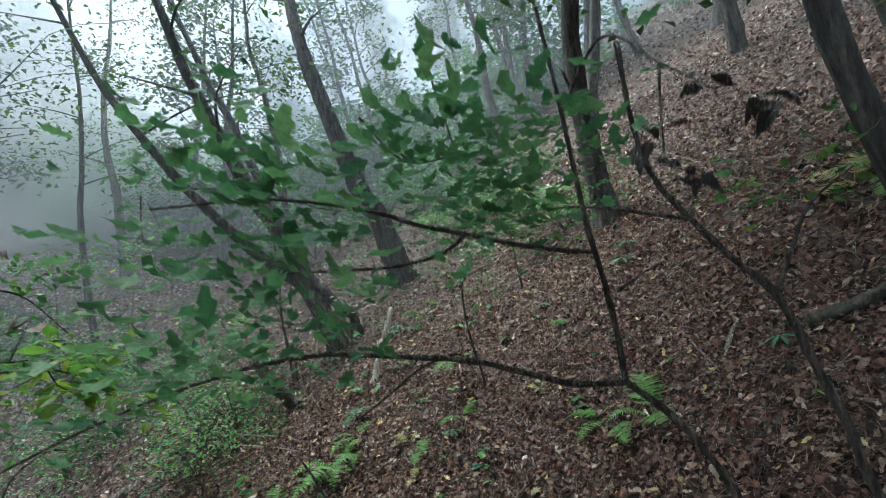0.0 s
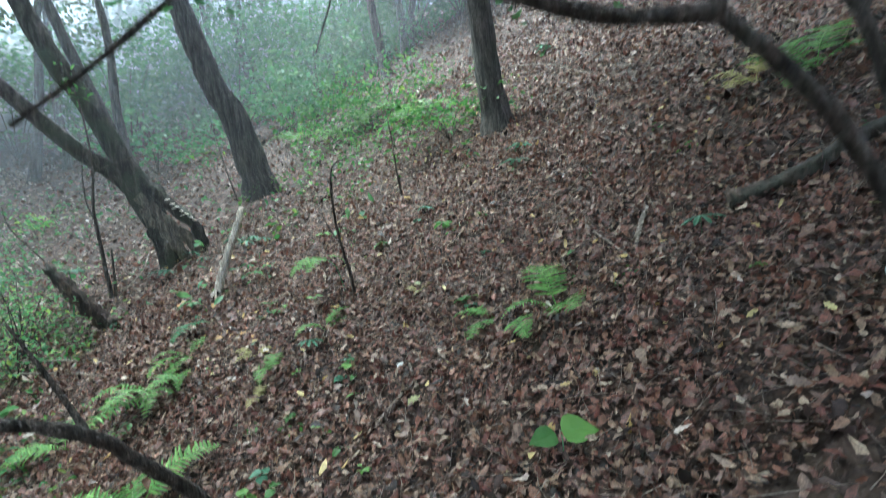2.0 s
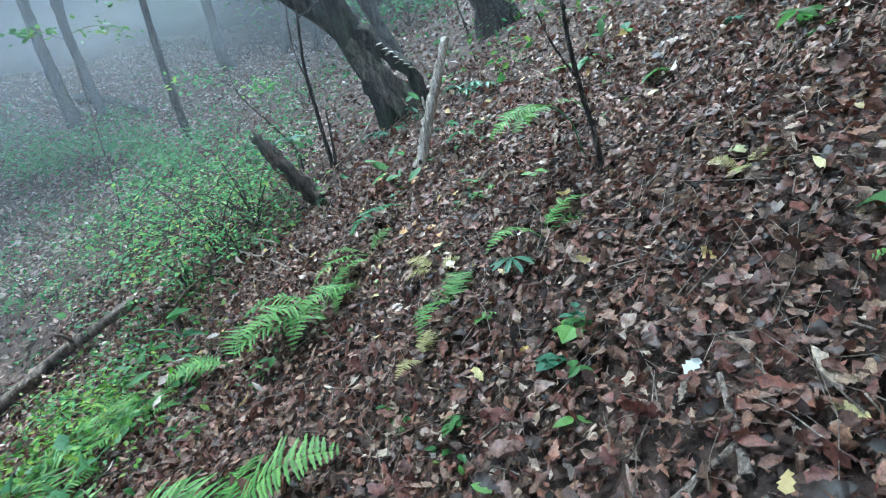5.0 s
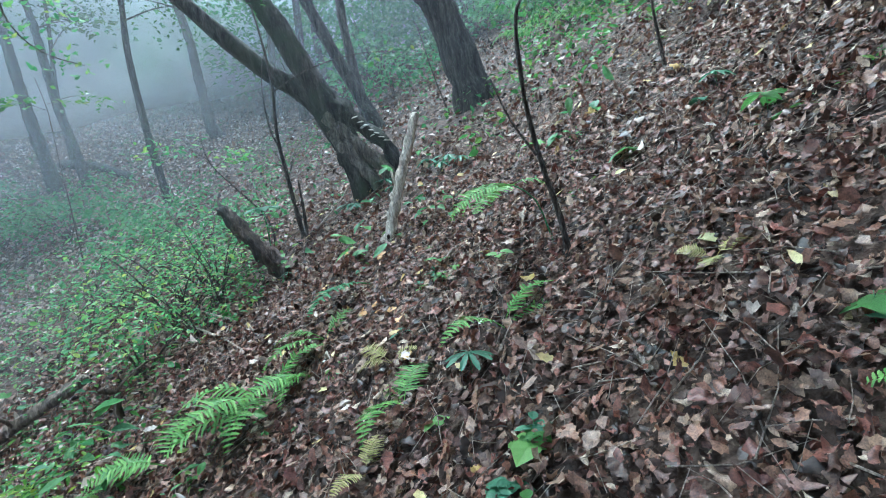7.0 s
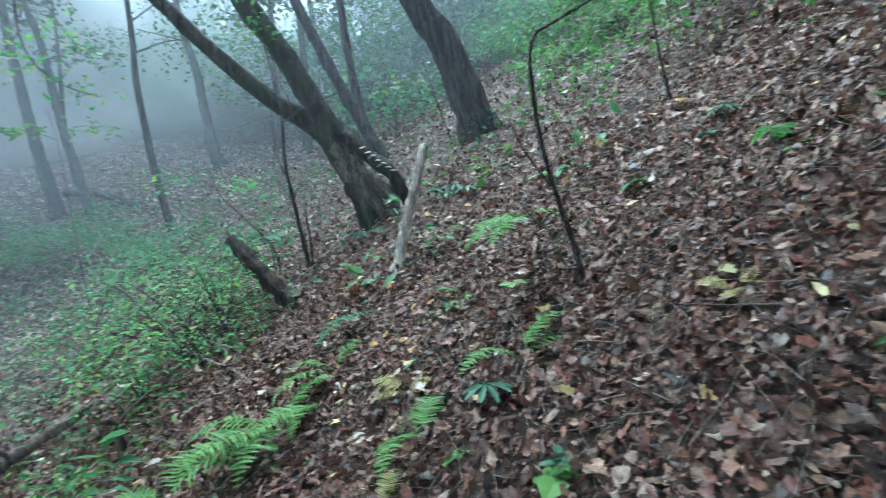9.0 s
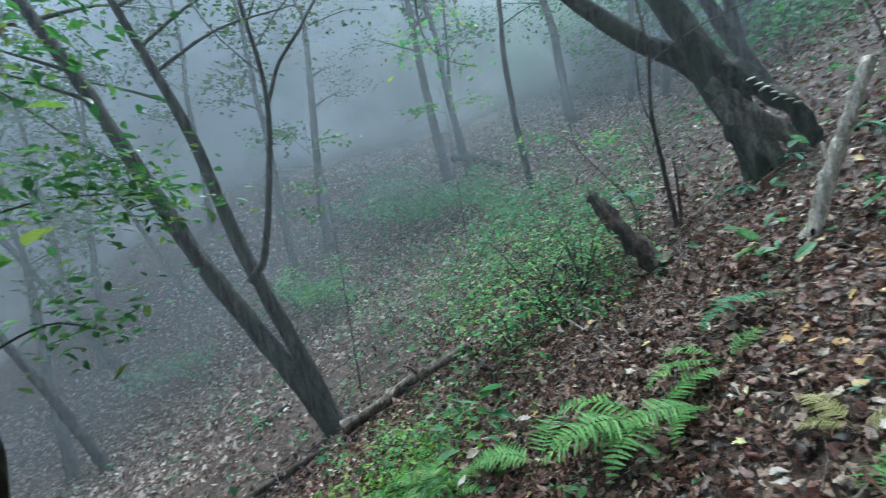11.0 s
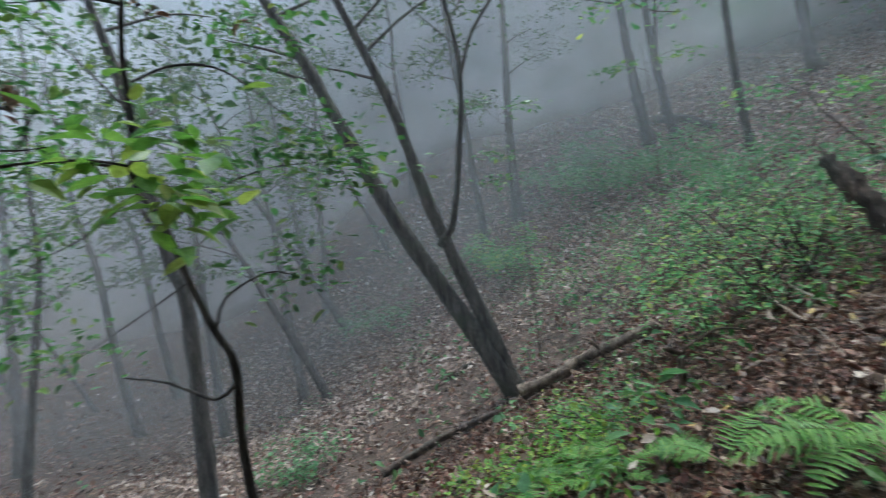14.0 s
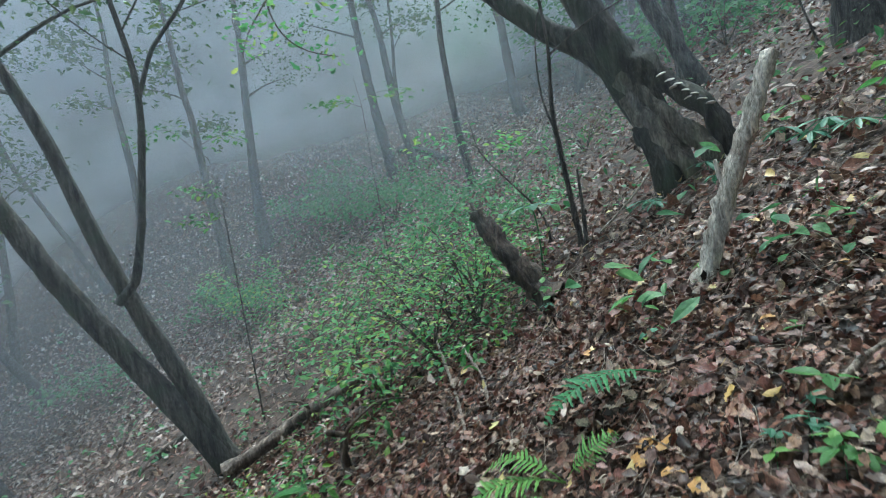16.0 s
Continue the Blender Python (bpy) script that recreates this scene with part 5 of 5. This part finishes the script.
def weeds(name, cx, cy, sx, sy, count, size, tall, label, seed, mat):
    """Low plants: small leaves standing over the ground in patches."""
    r = np.random.default_rng(seed)
    clumps = np.stack([cx + sx * r.normal(size=count // 9), cy + sy * r.normal(size=count // 9)], 1)
    c = clumps[r.integers(0, len(clumps), count)]
    xy = c + r.normal(size=(count, 2)) * size * 1.1
    p = np.stack([xy[:, 0], xy[:, 1], ground(xy[:, 0], xy[:, 1]) + tall * r.uniform(0.1, 1.0, count)], 1)
    v, f = scatter(OVAL, p, np.repeat([[0, 0, 1.0]], count, 0), size * r.uniform(0.6, 1.3, count), r, 0.4)
    tagged(part(name, mesh_of(name, v, f, mat)), label, "weeds", kind="stuff")


weeds("weeds", -3.0, 5.3, 0.7, 0.8, 620, 0.06, 0.2, "low green weeds crowding the slope edge", 201, M_GREEN)
weeds("weeds", *(-3.77, 5.45), 0.6, 0.5, 1150, 0.055, 0.22, "bright yellow-green weeds at the hollow edge", 207, M_BROAD)
weeds("weeds", -3.9, 7.2, 0.9, 1.0, 650, 0.065, 0.28, "low green weeds above the hollow", 202, M_GREEN)
weeds("weeds", -7.5, 10.5, 3.0, 2.5, 1300, 0.1, 0.35, "patchy green undergrowth in the hollow", 203, M_BUSH)
weeds("weeds", -15.0, 14.0, 6.0, 5.0, 3200, 0.14, 0.5, "dim undergrowth on the far bank", 204, M_BUSH)
weeds("weeds", 1.3, 12.2, 1.2, 1.9, 1300, 0.1, 0.35, "green undergrowth above the thick oak", 205, M_GREEN)
weeds("weeds", 0.6, 6.0, 2.2, 2.4, 240, 0.045, 0.05, "scattered tiny green seedlings in the litter", 206, M_GREEN)

litter("leaf_litter", 9500, -2.7, 6.3, 1.0, 1.9, 0.025, 0.085, [(OAK_FLAT, 0.2), (OAK_WIDE, 0.2), (TORN, 0.35), (SCRAP, 0.25)], M_LITTER, "red-brown fallen leaves below the shrubs", 0.014, 0.5)
litter("leaf_litter", 9000, -5.6, 7.0, 2.0, 3.0, 0.05, 0.11, [(TORN, 0.5), (SCRAP, 0.5)], M_LITTER, "fallen brown leaves round the leaning twin oak", 0.014, 0.5)

# fallen leaves that stand out: pale, yellow and grey
litter("yellow_leaves", 260, 0.6, 5.6, 3.6, 4.2, 0.06, 0.11, [(OAK_FLAT, 0.6), (OVAL, 0.4)], M_YELLOW, "yellow and tan fallen oak leaves lying on top", 0.03, 0.3)
litter("pale_leaves", 420, 0.6, 5.6, 4.0, 4.6, 0.05, 0.1, [(ROLLED, 0.5), (OAK_FLAT, 0.5)], M_PALE, "pale grey curled leaves showing their undersides", 0.03, 0.45)


M_ORANGE = leaf_material("orange_leaf", [(0.0, (0.42, 0.2, 0.05)), (1.0, (0.55, 0.33, 0.11))], 0.45, 0.15, 0.5)
M_WHITE_LEAF = leaf_material("bleached_leaf", [(0.0, (0.42, 0.42, 0.4)), (1.0, (0.52, 0.52, 0.5))], 0.45, 0.1, 0.15)
M_LIME = leaf_material("fading_leaf", [(0.0, (0.33, 0.36, 0.15)), (1.0, (0.42, 0.42, 0.2))], 0.5, 0.2, 0.6)
LEAVES = {}
for key, mat in (("orange", M_ORANGE), ("white", M_WHITE_LEAF), ("lime", M_LIME), ("yellow", M_YELLOW)):
    LEAVES[key] = mesh_of("fallen_leaf", OAK_FLAT[0] * (1, 1.35, -0.8), OAK_FLAT[1][:, ::-1], mat, True)


def fallen_leaf(x, y, size, key, label, turn):
    ob = part("fallen_leaf", LEAVES[key])
    n = Vector(normals_at(np.array([x]), np.array([y]))[0])
    ob.matrix_basis = pose(x, y, gz(x, y) + 0.036) @ Vector((0, 0, 1)).rotation_difference(n).to_matrix().to_4x4() @ pose(0, 0, 0, 12, -8, turn) @ Matrix.Diagonal((size, size, size, 1))
    tagged(ob, label, "leaf", "bright fallen leaves")


for k, (x, y) in enumerate(((-1.90, 8.02), (-1.19, 7.37), (-1.61, 7.19), (-0.72, 7.12), (-0.99, 6.58), (-1.03, 6.48), (-1.60, 7.78), (-0.54, 7.39), (-0.81, 6.41), (0.61, 4.27), (-1.65, 7.76), (-1.22, 7.44), (-1.62, 7.23), (-0.73, 7.15), (-0.97, 6.58), (-1.02, 6.47), (-0.79, 6.36), (-0.66, 6.14), (-1.08, 7.54), (-1.54, 7.51), (-0.93, 6.59))):
    fallen_leaf(x, y, 0.06 + 0.012 * (k % 3), "orange" if k % 3 else "yellow", "orange-tan fallen oak leaf on red-brown litter" if k % 3 else "straw-yellow fallen oak leaf on red-brown litter", 67 * k)
for k, (x, y) in enumerate(((0.47, 4.63), (-1.12, 6.09), (-0.09, 5.85), (-1.13, 6.10), (-2.43, 5.62))):
    fallen_leaf(x, y, 0.07 if k == 0 else 0.04, "white", "bleached white curled leaf lying on dark litter", 40 + 90 * k)
for k, (x, y) in enumerate(((0.44, 4.14), (0.88, 5.52), (0.88, 5.43))):
    fallen_leaf(x, y, 0.1, "lime", "large pale yellow-green lobed oak leaf on litter", 20 + 80 * k)


# ---- fungi on the forked oak, and the can ----
M_FUNGUS = plain("fungus", (0.62, 0.56, 0.45), 0.7)
for k, (r0, r1, wood, line) in enumerate(((0.12, 0.08, M_BARK_MOSS, [(-2.5, 9.74, 2.95), (-2.2, 9.74, 2.6), (-1.92, 9.76, 2.28), (-1.74, 9.78, 2.08), (-1.64, 9.8, 1.62)]),
                                        (0.11, 0.07, M_HEARTWOOD, [(-2.42, 9.68, 2.6), (-2.12, 9.66, 2.2), (-1.8, 9.68, 1.85), (-1.68, 9.68, 1.58)]),
                                        (0.11, 0.08, M_HEARTWOOD, [(-2.36, 9.64, 2.4), (-2.12, 9.62, 1.95), (-1.92, 9.6, 1.65), (-1.86, 9.58, 1.48)]),
                                        (0.11, 0.09, M_BARK_MOSS, [(-2.28, 9.64, 2.1), (-2.12, 9.58, 1.75), (-2.03, 9.54, 1.42)]))):
    rib = np.array(line) - np.array(oak.location)
    part("root", mesh_of("root", *tube(rib, r0, r1, 12, 0.14, 0.08, 0.0, 400 + k), wood, True), oak, "decayed grooved buttress root" if wood is M_HEARTWOOD else "")
bm = bmesh.new()
bmesh.ops.create_uvsphere(bm, u_segments=10, v_segments=6, radius=1.0)
for vert in bm.verts:
    if vert.co.z < 0:
        vert.co.z *= 0.25
shell = bpy.data.meshes.new("bracket_fungus")
bm.to_mesh(shell)
bm.free()
shell.materials.append(M_FUNGUS)
for k, p in enumerate([(-2.05, 9.65, 2.50), (-1.99, 9.66, 2.43), (-1.93, 9.67, 2.38), (-1.88, 9.68, 2.31), (-1.82, 9.69, 2.26), (-1.77, 9.70, 2.20), (-1.71, 9.71, 2.15), (-1.97, 9.66, 2.36), (-1.87, 9.68, 2.24)]):
    ob = part("bracket_fungus", shell)
    ob.matrix_basis = pose(*p, 10, -8, 40 * k) @ Matrix.Diagonal((0.045, 0.035, 0.014, 1))
    tagged(ob, "cream bracket fungus on dark decayed bark", "fungus", "bracket fungi")

M_CAN = plain("can_paint", (0.72, 0.76, 0.78), 0.35, 0.3)
M_TEAL = plain("can_teal", (0.05, 0.42, 0.5), 0.35, 0.2)
M_ALU = plain("can_metal", (0.5, 0.51, 0.53), 0.55, 0.6)


def lathe(profile, sides=24):
    a = np.arange(sides) / sides * 2 * np.pi
    v = np.concatenate([np.stack([r * np.cos(a), r * np.sin(a), 0 * a + z], 1) for r, z in profile])
    i, j = np.meshgrid(np.arange(len(profile) - 1), np.arange(sides), indexing="ij")
    k = (j + 1) % sides
    return v, np.stack([i * sides + j, i * sides + k, (i + 1) * sides + k, (i + 1) * sides + j], -1).reshape(-1, 4)


can = thing("drink_can", 2.27, 2.6, gz(2.27, 2.6) + 0.05, "white and teal drink can lying in dark leaves", "can")
CAN_TURN = Vector((-0.72, -0.66, -0.16)).to_track_quat("Z", "X").to_matrix().to_4x4() @ pose(0, 0, 0, 0, 0, 35) @ Matrix.Diagonal((0.8, 0.8, 0.8, 1))
part("body", mesh_of("body", *lathe([(0.046, -0.075), (0.053, -0.066), (0.053, 0.05), (0.05, 0.06), (0.046, 0.066)]), M_CAN, True), can).matrix_basis = CAN_TURN
part("rim", mesh_of("rim", *lathe([(0.046, 0.066), (0.046, 0.072), (0.042, 0.073), (0.041, 0.066)]), M_ALU, True), can, "rolled metal rim").matrix_basis = CAN_TURN
part("end", mesh_of("end", *lathe([(0.041, 0.066), (0.038, 0.05), (0.0, 0.046)]), M_ALU, True), can, "dished metal end").matrix_basis = CAN_TURN
part("base", mesh_of("base", *lathe([(0.046, -0.075), (0.03, -0.07), (0.0, -0.066)]), M_ALU, True), can, "dished metal base").matrix_basis = CAN_TURN
for k in range(5):
    v, f = lathe([(0.0536, 0.002), (0.0536, 0.036 - 0.008 * (k % 2))], 96)
    for first in (8 * k, 8 * k + 48):
        keep = f[(f[:, 0] % 96 >= first) & (f[:, 0] % 96 < first + 5)]
        part("lettering_bar", mesh_of("lettering_bar", v, keep, M_TEAL), can, "teal lettering block").matrix_basis = CAN_TURN
